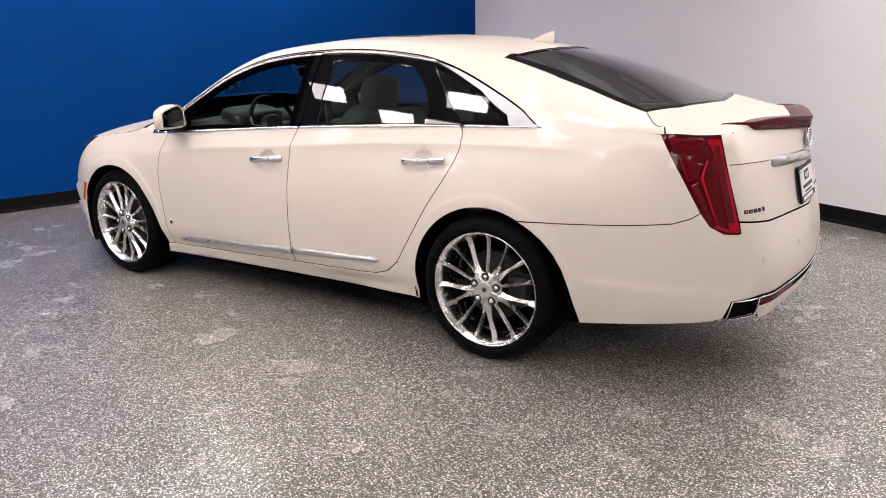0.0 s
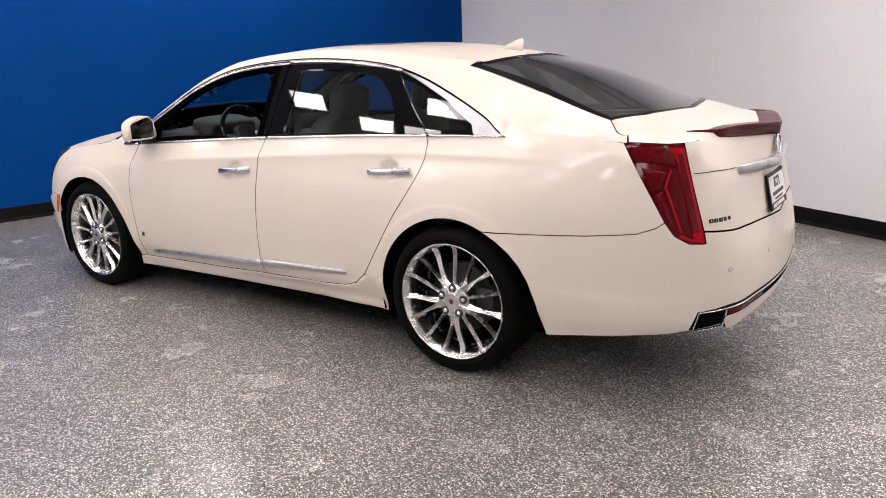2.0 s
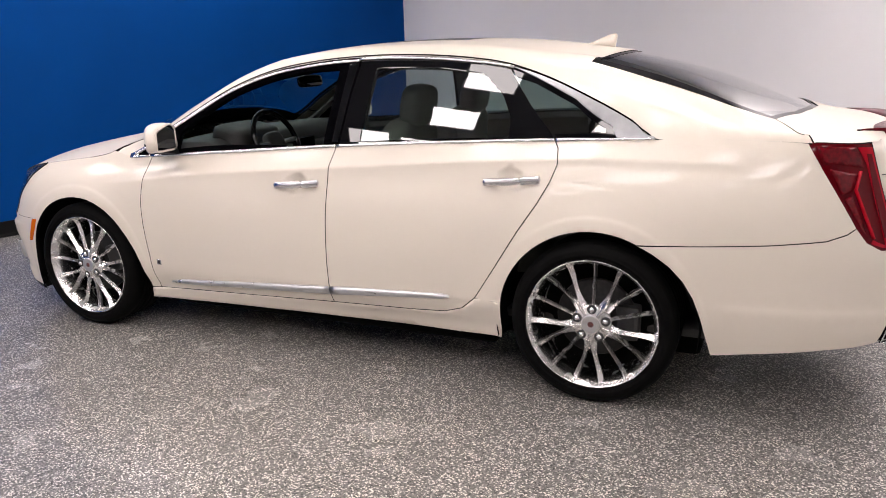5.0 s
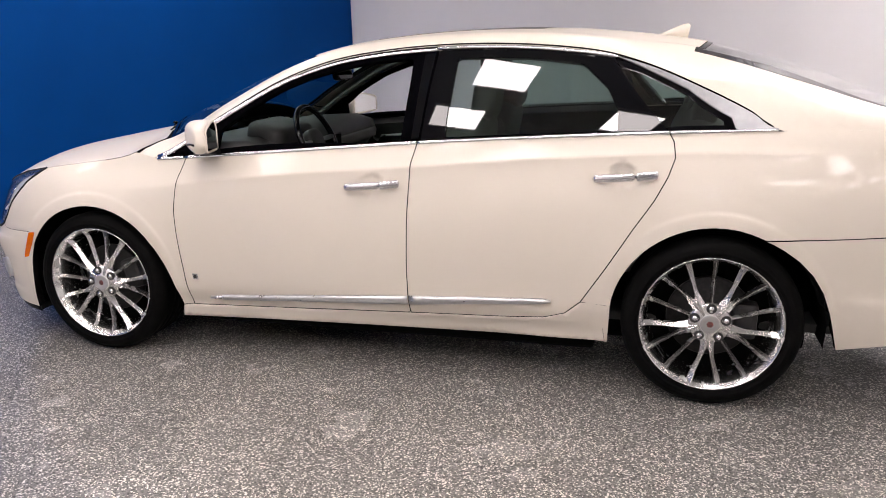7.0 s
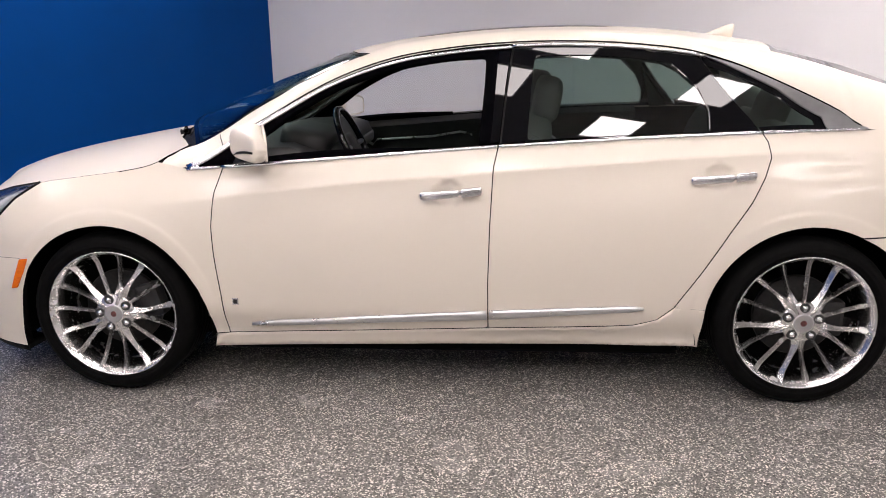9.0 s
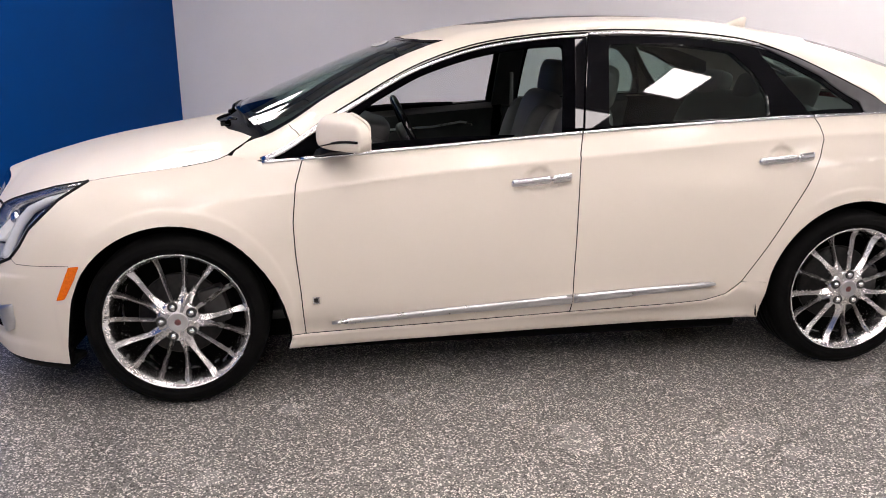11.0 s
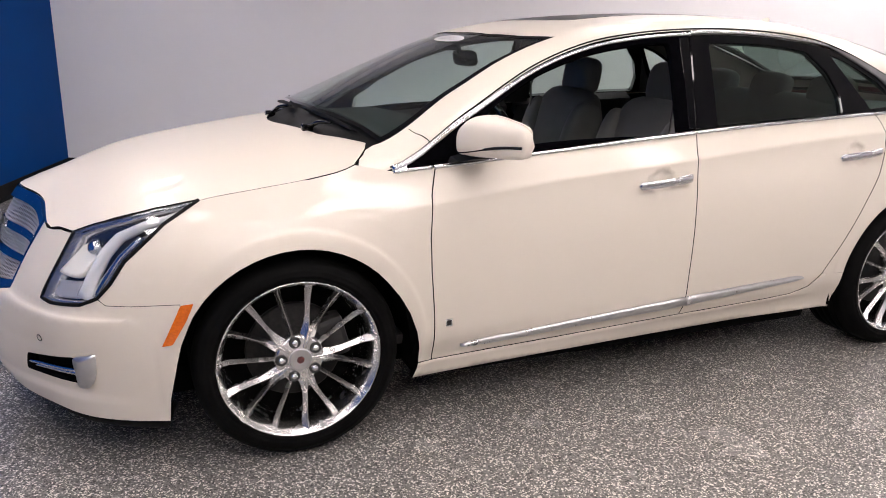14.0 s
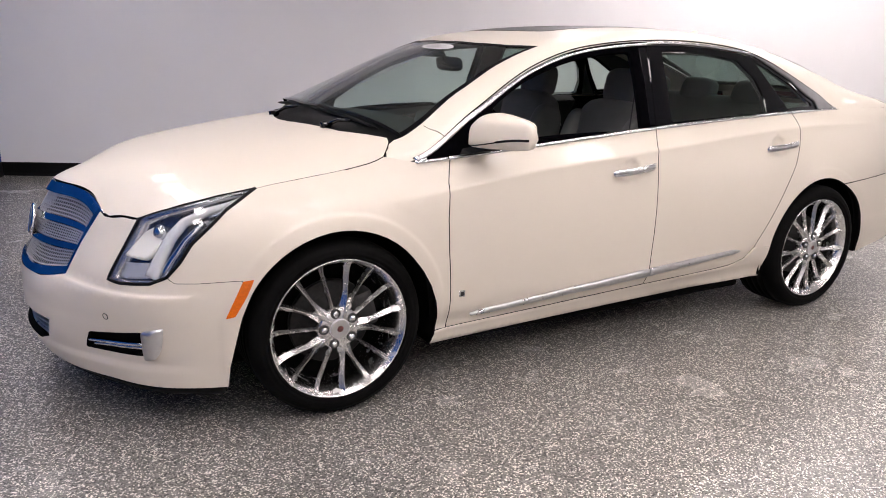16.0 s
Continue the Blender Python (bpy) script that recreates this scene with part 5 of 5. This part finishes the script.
for w, h in SLATS:
    panel("slat", grille_at, [(.02, w - h / 2), (1.98, w - h / 2), (1.98, w + h / 2), (.02, w + h / 2)], GRILLE_CHROME, grille, gap=0, lift=-.004, depth=.03, scale=GS, step=.03)
for lo, hi in ((.095, .315), (.395, .575), (.655, .880)):
    verts, faces = [], []

    def bar(p, q, w, n):
        d = (q - p).normalized()
        s = d.cross(n).normalized() * w
        k = len(verts)
        verts.extend([p - s, p + s, q + s, q - s, p - s - n * .002, p + s - n * .002, q + s - n * .002, q - s - n * .002])
        faces.extend([[k, k + 1, k + 2, k + 3], [k, k + 3, k + 7, k + 4], [k + 1, k + 5, k + 6, k + 2]])
    for j in range(6):
        w = lo + (hi - lo) * (j + .5) / 6
        for i in range(40):
            u0, u1 = .02 + 1.96 * i / 40, .02 + 1.96 * (i + 1) / 40
            n = normal_at(grille_at, (u0 + u1) / 2, w)
            bar(grille_at(u0, w) - n * .010, grille_at(u1, w) - n * .010, .0024, n)
    for i in range(58):
        u = .03 + 1.94 * i / 57
        n = normal_at(grille_at, u, (lo + hi) / 2)
        bar(grille_at(u, lo) - n * .012, grille_at(u, hi) - n * .012, .0016, n)
    fixed(mesh_object("mesh_insert", verts, faces, MESH_METAL, grille, "fine bright mesh", False))
p, n = grille_at(1, .52), Vector((-1, 0, .22)).normalized()
emblem = ring("emblem", p + n * .004, n, .062, .008, CHROME, grille, "round chrome emblem", .92)
disc("emblem_field", p + n * .002, n, .055, .008, SATIN, emblem)
# lower grille
low = panel("lower_grille", side, mirrored(LOWER_GRILLE, 0, S0), BLACK, car, gap=-.012, lift=-.035, depth=0, label="dark lower grille with fine mesh")
verts, faces = [], []
for j in range(4):
    strip("lower_blade", side, [(-1.21, .262 + j * .024), (-1.4, .258 + j * .023), (S0, .250 + j * .023), (2 * S0 + 1.4, .258 + j * .023), (2 * S0 + 1.21, .262 + j * .024)], .008, .006, SATIN, low, "", False, lift=-.025)
panel("chin", side, mirrored([(S0, .135), (-1.2, .135), (-.9, .138), (-.6, .14), (-.44, .142), (-.44, .168), (-.67, .168), (-.91, .172), (-1.3, .167), (S0, .167)], 0, S0), BLACK, car, gap=0, lift=-.012, depth=.10, label="black plastic chin spoiler")

# ---- tail ----
for flip in SIDES:
    lamp = panel("tail_light", side, TAILLAMP, REDDARK, car, gap=-.004, lift=-.0035, depth=.03, flip=flip, label="tall red tail light", step=.02)
    panel("lens_rib", side, [(3.800, 1.060), (3.880, 1.058), (3.912, .919), (3.960, .705), (3.915, .708), (3.868, .919), (3.845, 1.0)], RED, lamp, gap=.001, lift=.004, depth=.014, flip=flip, step=.015, label="bright red vertical lens rib")
    panel("lens_facet", side, [(3.640, 1.066), (3.79, 1.060), (3.835, 1.0), (3.83, .985), (3.70, 1.002), (3.672, 1.0)], RED_MID, lamp, gap=.001, lift=.000, depth=.01, flip=flip, step=.012, shape=lambda u, w: .006 * (w - 1.0) / .06)
    panel("lens_facet", side, [(3.690, .985), (3.80, .965), (3.775, .90), (3.735, .893)], RED_MID, lamp, gap=.001, lift=-.002, depth=.01, flip=flip, step=.012, shape=lambda u, w: .012 * (3.80 - u) / .1)
    panel("lens_facet", side, [(3.745, .878), (3.778, .895), (3.81, .83), (3.835, .75), (3.806, .775)], RED_MID, lamp, gap=.001, lift=-.003, depth=.01, flip=flip, step=.012, shape=lambda u, w: .010 * (3.83 - u) / .08)
    panel("lens_core", side, [(3.842, 1.035), (3.870, 1.032), (3.900, .92), (3.938, .735), (3.908, .735), (3.868, .92)], REDDARK, lamp, gap=0, lift=.0065, depth=.004, flip=flip, step=.012, label="dark red core of the lens")
    strip("lens_blade", side, [(3.812, .975), (3.79, .91), (3.835, .80), (3.862, .735)], .010, .012, RED, lamp, "", flip, lift=-.004, step=.02)
    panel("lens_sill", side, [(3.853, .716), (3.90, .700), (3.955, .693), (3.962, .703), (3.90, .712), (3.86, .730)], RED, lamp, gap=.0005, lift=.004, depth=.01, flip=flip, step=.012)
    # exhaust finisher
    outer = [(3.918, .338), (3.938, .414), (4.068, .418), (4.055, .346)]
    hole = [(3.922, .342), (3.940, .4105), (4.064, .415), (4.052, .349)]
    ex = panel("exhaust_tip", side, rounded(outer, .008), STEEL, car, holes=[rounded(hole, .006)], gap=0, lift=.002, depth=.004, step=.015, flip=flip, label="dark metal trapezoid exhaust finisher")
    strip("exhaust_rim", side, outer, .005, .004, TRIM, ex, "thin bright rim", flip, lift=.003, step=.02, close=True)
    # near-black sheet in place of the tip's shaded inside
    panel("exhaust_mouth", side, outer, CAVITY, ex, gap=0, lift=-.010, depth=0, step=.03, flip=flip)
    for s, z in ((4.091, .572), (4.52, .560)):
        q = side(s, z)
        n = normal_at(side, s, z)
        for ob in (ring("parking_sensor", q + n * .001, n, .011, .0015, SATIN, car), disc("parking_sensor", q, n, .0095, .0015, PAINT, car)):
            if flip:
                flipped(ob)
    panel("rear_reflector", side, [(4.085, .387), (4.085, .404), (4.42, .400), (4.42, .384)], RED_MID, car, gap=.001, lift=.002, depth=.006, flip=flip, step=.02, label="long red bumper reflector")
val = mirrored([(S1, .30), (4.3, .305), (4.10, .315), (4.075, .345), (4.065, .37), (4.08, .380), (4.34, .377), (S1, .372)], 0, S1)
panel("rear_valance", side, val, PAINT, car, gap=.001, lift=-.002, depth=.05)
panel("rear_valance_strip", side, mirrored([(S1, .374), (4.34, .379), (4.075, .383), (4.075, .426), (4.34, .422), (S1, .416)], 0, S1), BLACK, car, gap=.001, lift=-.012, depth=.02)
strip("bumper_bright_strip", side, [(4.07, .416), (4.34, .412), (S1, .407), (2 * S1 - 4.34, .412), (2 * S1 - 4.07, .416)], .007, .004, CHROME, car)
# near-black sheet added for the shade below the rear bumper
panel("rear_underskirt", side, mirrored([(S1, .29), (4.0, .30), (3.6, .28), (3.42, .275), (3.42, .29), (3.6, .31), (3.9, .34), (4.1, .34), (S1, .33)], 0, S1), CAVITY, car, gap=0, lift=-.045, depth=0)

# lip spoiler with the high brake lamp
def deck_z(x, y):
    lo, hi = 0.0, 1.0
    for _ in range(22):
        m = (lo + hi) / 2
        lo, hi = (m, hi) if roof(x, m).y < -abs(y) else (lo, m)
    return roof(x, lo).z


rings = []
for i in range(49):
    k = -1 + 2 * i / 48
    y, a = .525 * k, abs(k)
    grow = max(.03, (1 - a ** 5) ** .8)
    x = edge_x(abs(y)) + .018 - .09 * ease(.84, 1.0, a)
    z, d = deck_z(x, y), .085 * grow
    lip, drop = .022 * grow, .030 * grow
    zf = deck_z(x - d, y)
    rings.append([Vector((x + .012 * grow, y, z + lip)), Vector((x + .011 * grow, y, z + lip - .004)), Vector((x + .004 * grow, y, z - drop)), Vector((x - .012, y, z - drop)), Vector((x - d, y, zf - .003)),
                  Vector((x - d, y, zf + .001)), Vector((x - d * .45, y, (z + zf) / 2 + lip * .45)), Vector((x + .004 * grow, y, z + lip + .001))])
v, f = loft(rings)
fixed(mesh_object("spoiler", v, f, material("dark_red_gloss", (.085, .002, .006), .2, Specular_IOR_Level=.25), boot, "dark red lip spoiler with brake lamp"))

# bright bar over the plate
rings = []
for i in range(25):
    k = -1 + 2 * i / 24
    s = S1 + .43 * k
    a = abs(k)
    zc = .925 + .012 * a
    hh = .024 - .006 * ease(.8, 1, a)
    q = side(s, zc)
    n = Vector((1, 0, 0)) if a < .02 else normal_at(side, s, zc)
    if s > S1:
        m = side(2 * S1 - s, zc)
        q = Vector((m.x, -m.y, m.z))
        nn = normal_at(side, 2 * S1 - s, zc)
        n = Vector((nn.x, -nn.y, nn.z))
    t = .028 * (1 - ease(.9, 1, a) * .7)
    up = Vector((0, 0, 1))
    rings.append([q + up * hh, q + n * t * .7 + up * hh, q + n * t + up * hh * .7, q + n * t * .85 - up * hh * .7, q + n * t * .4 - up * hh, q - up * hh])
v, f = loft(rings)
fixed(mesh_object("plate_bar", v, f, SATIN, boot, "brushed bright bar above the number plate"))
# dark lines drawn for the shaded crease across the boot lid
strip("boot_crease", side, [(3.925, .957), (4.1, .956), (4.29, .95)], .004, .0012, DARKTRIM, boot)
flipped(strip("boot_crease", side, [(3.925, .957), (4.1, .956), (4.29, .95)], .004, .0012, DARKTRIM, boot))
# plate
pm = Matrix.Translation((side(S1, .80).x + .004, 0, .80)) @ pose(0, 0, 0, 0, -12, 0)
plate = cube("number_plate", (-.006, -.158, -.082), (.004, .158, .082), BLACK, boot, .004, "dealer plate in a black frame", pm)
cube("plate_face", (.004, -.142, -.050), (.006, .142, .066), WHITE_PLASTIC, plate, 0, "", pm)
for lo, hi in (((-.060, .012), (-.030, .056)), ((-.022, .012), (.010, .022)), ((.0, .012), (.012, .056)), ((-.022, .044), (.045, .056)), ((.033, .012), (.045, .050)),
               ((-.105, -.022), (.105, -.006)), ((-.075, -.042), (.075, -.034))):
    cube("plate_print", (.006, lo[0], lo[1]), (.0068, hi[0], hi[1]), INK, plate, 0, "", pm)
for y0 in (-.12, -.04, .03):
    cube("plate_print", (.004, y0, -.074), (.0055, y0 + .07, -.058), WHITE_PLASTIC, plate, 0, "", pm)
for y0 in (-.125, .125):
    disc("plate_screw", pm @ Vector((.006, y0, .058)), pm.to_3x3() @ Vector((1, 0, 0)), .006, .003, SATIN, plate, n=10)
# emblem and model badge
p, n = side(S1, 1.0), Vector((1, 0, .12)).normalized()
em = ring("emblem", p + n * .010, n, .040, .006, CHROME, boot, "round chrome emblem", 1.05)
disc("emblem_field", p + n * .001, n, .036, .006, SATIN, em)
for k, w in enumerate((.024, .022, .022, .014, .016)):
    s0 = 3.990 + k * .031
    panel("model_badge", side, [(s0, .765), (s0 + w, .765), (s0 + w, .780), (s0, .780)], STEEL, boot, gap=0, lift=.003, depth=.003, holes=[[(s0 + w * .4, .769), (s0 + w * .75, .769), (s0 + w * .75, .776), (s0 + w * .4, .776)]], step=.008)

# ---- roof and windscreen details ----
fin = []
for q, h in ((0, .002), (.25, .020), (.5, .040), (.75, .059), (.93, .068), (1, .060)):
    x = 2.585 + .135 * q
    zb = spine_z(x) - .004
    w = .020 * (1 - .55 * q)
    lean = .012 * q
    fin.append([Vector((x, -w, zb)), Vector((x + lean * .5, -w * .6, zb + h * .5)), Vector((x + lean, -.003, zb + h)), Vector((x + lean, .003, zb + h)), Vector((x + lean * .5, w * .6, zb + h * .5)), Vector((x, w, zb))])
v, f = loft(fin)
fixed(mesh_object("antenna_fin", v, f, PAINT, car, "cream shark-fin antenna"))

# cowl between bonnet and windscreen
glass_foot = curve((0, .200), (.3, .225), (.55, .29), (.66, .335), (.72, .38))
bonnet_back = curve((0, .080), (.1, .090), (.207, .118), (.454, .186), (.56, .245), (.677, .305), (.72, .33))
verts, faces = [], []
for i in range(41):
    y = -.70 + 1.40 * i / 40
    xa, xb = bonnet_back(abs(y)) - .03, glass_foot(abs(y)) + .03
    za = bonnet(xa, y).z - .018
    lo, hi = .4, 1.0
    for _ in range(22):
        m = (lo + hi) / 2
        lo, hi = (m, hi) if roof(xb, m).y < -abs(y) else (lo, m)
    zb = roof(xb, lo).z - .014
    for k in range(5):
        q = k / 4
        verts.append((xa + (xb - xa) * q, y, za + (zb - za) * q - .02 * math.sin(math.pi * q)))
for i in range(40):
    for k in range(4):
        a = i * 5 + k
        faces.append([a, a + 5, a + 6, a + 1])
cowl = mesh_object("cowl", verts, faces, BLACK, car, "black plastic cowl under the windscreen")
for i in range(18):
    y = -.6 + 1.2 * i / 17
    x0, x1 = bonnet_back(abs(y)), glass_foot(abs(y))
    z = bonnet(x0, y).z - .022
    cube("cowl_rib", (x0, y - .004, z - .006), (x1 - .01, y + .004, z + .010), BLACK, cowl, .002)


def wiper(name, pivot, elbow, blade0, blade1):
    arm = tube(name, [pivot, (Vector(pivot) + Vector(elbow)) / 2 + Vector((0, 0, .012)), elbow], [.010, .008, .006], GLOSS, car, "black windscreen wiper")
    a, b = Vector(blade0), Vector(blade1)
    tube("wiper_blade", [a + (b - a) * i / 8 + Vector((0, 0, .006 * math.sin(math.pi * i / 8))) for i in range(9)], [.003, .006, .007, .008, .008, .008, .007, .006, .003], BLACK, arm)
    cube("wiper_cap", (pivot[0] - .022, pivot[1] - .018, pivot[2] - .012), (pivot[0] + .022, pivot[1] + .018, pivot[2] + .016), GLOSS, arm, .008)


def screen_point(x, y, lift):
    lo, hi = .4, 1.0
    for _ in range(22):
        m = (lo + hi) / 2
        lo, hi = (m, hi) if roof(x, m).y < -abs(y) else (lo, m)
    return (x, y, roof(x, lo).z + lift)


wiper("wiper", screen_point(.165, -.36, -.040), screen_point(.225, -.49, -.004), screen_point(.290, -.62, -.002), screen_point(.185, -.14, -.004))
wiper("wiper", screen_point(.125, .22, -.040), screen_point(.165, .0, -.004), screen_point(.170, -.06, -.004), screen_point(.180, .32, -.008))
for flip in SIDES:
    strip("pillar_joint", roof, [(.455, .528), (.475, .48), (.498, .415)], .004, .0008, CAVITY, car, "", flip, step=.02)

# oval sticker inside the head of the windscreen
oval = [(.855 + .040 * math.sin(a), .93 + .11 * math.cos(a)) for a in [2 * math.pi * i / 32 for i in range(32)]]
st = panel("windscreen_sticker", roof, oval, WHITE_PLASTIC, car, gap=0, lift=-.001, depth=0, step=.02, label="white oval dealer sticker")
for u0, v0, u1, v1 in ((.838, .87, .846, .99), (.864, .88, .868, .98), (.850, .90, .858, .935), (.850, .945, .858, .97)):
    panel("sticker_print", roof, [(u0, v0), (u1, v0), (u1, v1), (u0, v1)], SATIN, st, gap=0, lift=.0005, depth=0, step=.02)

# ---- cabin ----
cube("cabin_floor", (.30, -.74, .26), (3.35, .74, .30), DARKTRIM, car, .01)
dash = []
for y in [-.74 + 1.48 * i / 24 for i in range(25)]:
    k = 1 - (abs(y) / .74) ** 2
    xf = .30 - .10 * k
    dash.append([Vector(p) for p in ((xf + .05, y, .945 + .03 * k), (.52, y, 1.0 + .022 * k), (.74, y, 1.005 + .02 * k), (.84, y, .975), (.87, y, .90), (.80, y, .82), (.82, y, .62), (.45, y, .50), (.36, y, .7))])
v, f = loft(dash)
fixed(mesh_object("dashboard", v, f, DARKTRIM, car, "dark dashboard with a curved top"))
trim_lo = [[Vector((.872 + dx, y, z)) for dx, z in ((0, .93), (.004, .915), (.004, .885), (0, .87))] for y in [-.70 + 1.4 * i / 10 for i in range(11)]]
v, f = loft(trim_lo)
fixed(mesh_object("dash_band", v, f, LEATHER, car, "pale band across the dashboard"))
cushion("binnacle", (.22, .40, .12), pose(.76, -.38, 1.01, 0, 12, 0), DARKTRIM, car)
part("centre_screen", box(bmesh.new(), (.872, -.11, .80), (.886, .11, .96), .006), GLOSS, car)
cube("centre_console", (.80, -.13, .30), (1.95, .13, .62), DARKTRIM, car, .03)
wh = new("steering_wheel")
wh.parent = car
wh.matrix_basis = pose(.965, -.38, .975, 0, -24, 0)
rings = []
for i in range(41):
    a = 2 * math.pi * i / 40
    d = Vector((0, math.cos(a), math.sin(a)))
    rings.append([d * (.178 + .015 * math.cos(b)) + Vector((.015 * math.sin(b), 0, 0)) for b in [2 * math.pi * k / 10 for k in range(10)]])
v, f = loft(rings, False)
fixed(mesh_object("wheel_rim", v, f, GLOSS, wh))
v, f = pillow((.06, .15, .13), pose(-.02, 0, 0), .6)
fixed(mesh_object("airbag_pad", v, f, DARKTRIM, wh))
for a in (0, 180, 262, 278):
    d = Vector((0, math.cos(radians(a)), math.sin(radians(a))))
    tube("wheel_spoke", [d * .06 + Vector((-.012, 0, 0)), d * .17], .012, SATIN if a < 200 else DARKTRIM, wh)
tube("steering_column", [(.70, -.38, .88), (.94, -.38, .965)], .04, DARKTRIM, car)


def seat(name, x, y, back_top=1.12, lean=16, width=.52):
    root = new(name)
    root.parent = car
    root.matrix_basis = Matrix.Translation((x, y, 0))
    root["label"] = "pale grey leather seat with a headrest"
    cushion("seat_base", (.54, width, .18), pose(-.10, 0, .50, 0, -6, 0), LEATHER, root, power=.5)
    cushion("seat_front_roll", (.16, width * .96, .16), pose(-.33, 0, .52), LEATHER, root, power=.6)
    h = .66
    cushion("backrest", (.17, width, h), pose(.20, 0, .80, 0, lean, 0), LEATHER, root, power=.5)
    for s in (-1, 1):
        cushion("bolster", (.20, .11, h * .86), pose(.165, s * width * .43, .78, 0, lean, s * 8), LEATHER, root, power=.6)
        tube("headrest_post", [(.285, s * .06, 1.07), (.325, s * .06, 1.20)], .007, SATIN, root)
    cushion("headrest", (.12, .27, .20), pose(.325, 0, 1.18, 0, lean - 6, 0), LEATHER, root, "padded headrest", power=.55)
    return root


seat("front_seat", 1.51, -.38)
seat("front_seat", 1.51, .38)
bench = new("rear_bench")
bench.parent = car
bench["label"] = "pale grey leather rear bench"
cushion("bench_base", (.55, 1.32, .18), pose(2.38, 0, .50, 0, -6, 0), LEATHER, bench, power=.4)
cushion("bench_back", (.18, 1.34, .66), pose(2.70, 0, .80, 0, 22, 0), LEATHER, bench, power=.4)
for y in (-.40, 0, .40):
    cushion("headrest", (.11, .25, .17), pose(2.80, y, 1.13, 0, 18, 0), LEATHER, bench, power=.55)
cube("parcel_shelf", (2.78, -.62, 1.035), (3.50, .62, 1.06), DARKTRIM, car, .01)
# linings of roof, pillars and doors
liner_half = [(1.0, 1.0), (1.02, .774), (1.08, .63), (1.14, .53), (1.14, .46), (2.55, .46), (2.66, .51), (2.70, .70), (2.73, .9), (2.74, 1.0)]
panel("headliner", roof, mirrored(liner_half, 1, 1.0), LINER, car, gap=0, lift=-.035, depth=0, out=1.0, step=.08, label="pale cloth headliner", holes=[mirrored([(1.30, 1.0), (1.33, .74), (2.0, .74), (2.03, 1.0)], 1, 1.0)])
panel("sunroof_shade", roof, mirrored([(1.29, 1.0), (1.32, .73), (2.01, .73), (2.04, 1.0)], 1, 1.0), LINER, car, gap=0, lift=-.05, depth=0, step=.08)
for flip in SIDES:
    sgn = 1 if flip else -1
    panel("pillar_lining", roof, [(.36, .50), (.60, .50), (.90, .50), (1.15, .48), (1.15, .42), (.90, .42), (.6, .42), (.42, .42)], LINER, car, gap=0, lift=-.03, depth=.02, flip=flip, step=.05)
    panel("b_pillar_lining", roof, fx(1.575, 1.72, .0, 4) + [(1.735, .40), (1.60, .40)], DARKTRIM, car, gap=0, lift=-.035, depth=.02, flip=flip, step=.05)
    panel("c_pillar_lining", roof, fx(2.50, 2.95, .0, 6) + [(2.95, .3), (2.85, .46), (2.62, .46), (2.40, .42), (2.46, .2)], DARKTRIM, car, gap=0, lift=-.04, depth=0, flip=flip, step=.06, holes=[shrunk(WINDOW_QUARTER, -.03, (1, 1))])
    for kind, x0, x1 in (("front", .52, 1.58), ("rear", 1.64, 2.42)):
        d = doors[kind, flip]
        inner = S([(x0, .33), (x1, .36)] + along_belt(x1, x0, 8))
        panel("door_lining", side, inner, DARKTRIM, d, gap=0, lift=-.085, depth=0, flip=flip, step=.06, label="dark door lining")
        panel("door_top_pad", side, S([(x0, belt_z(x0) - .05), (x1, belt_z(x1) - .05)] + along_belt(x1, x0, 8)), DARKTRIM, d, gap=0, lift=-.012, depth=.07, flip=flip, step=.06)
        panel("door_insert", side, S([(x0 + .1, .56), (x1 - .08, .60), (x1 - .06, .80), (x0 + .12, .80)]), LEATHER, d, gap=0, lift=-.10, depth=0, flip=flip, step=.06, label="pale leather door insert")
        strip("door_pull", side, S([(x0 + .30, .90), (x0 + .36, .865), (x0 + .7, .885), (x1 - .12, .92)]), .012, .012, SATIN, d, "bright metal door pull trim", flip, lift=-.11)
        bm = bmesh.new()
        xa, xb = x0 + .20, x1 - .08
        yy = side(along((xa + xb) / 2), .70).y
        box(bm, (xa, yy + .07, .665), (xb, yy + .16, .715), .015)
        arm = part("armrest", bm, LEATHER, d)
        if flip:
            flipped(arm)
# mirror inside
cushion("rear_view_mirror", (.035, .24, .07), pose(.965, -.02, 1.285, 0, -10, 0), GLOSS, car, "black inside mirror", power=.5)
tube("mirror_stalk", [(.93, 0, 1.345), (.955, 0, 1.30)], .012, GLOSS, car)
cube("sensor_housing", (.845, -.05, 1.318), (.925, .05, 1.345), GLOSS, car, .01)
for y in (-.62, .62):
    tube("seat_belt", [(1.66, y * 1.02, 1.20), (1.66, y * .98, .90), (1.64, y, .55)], .022, DARKTRIM, car, n=6, squash=.15)
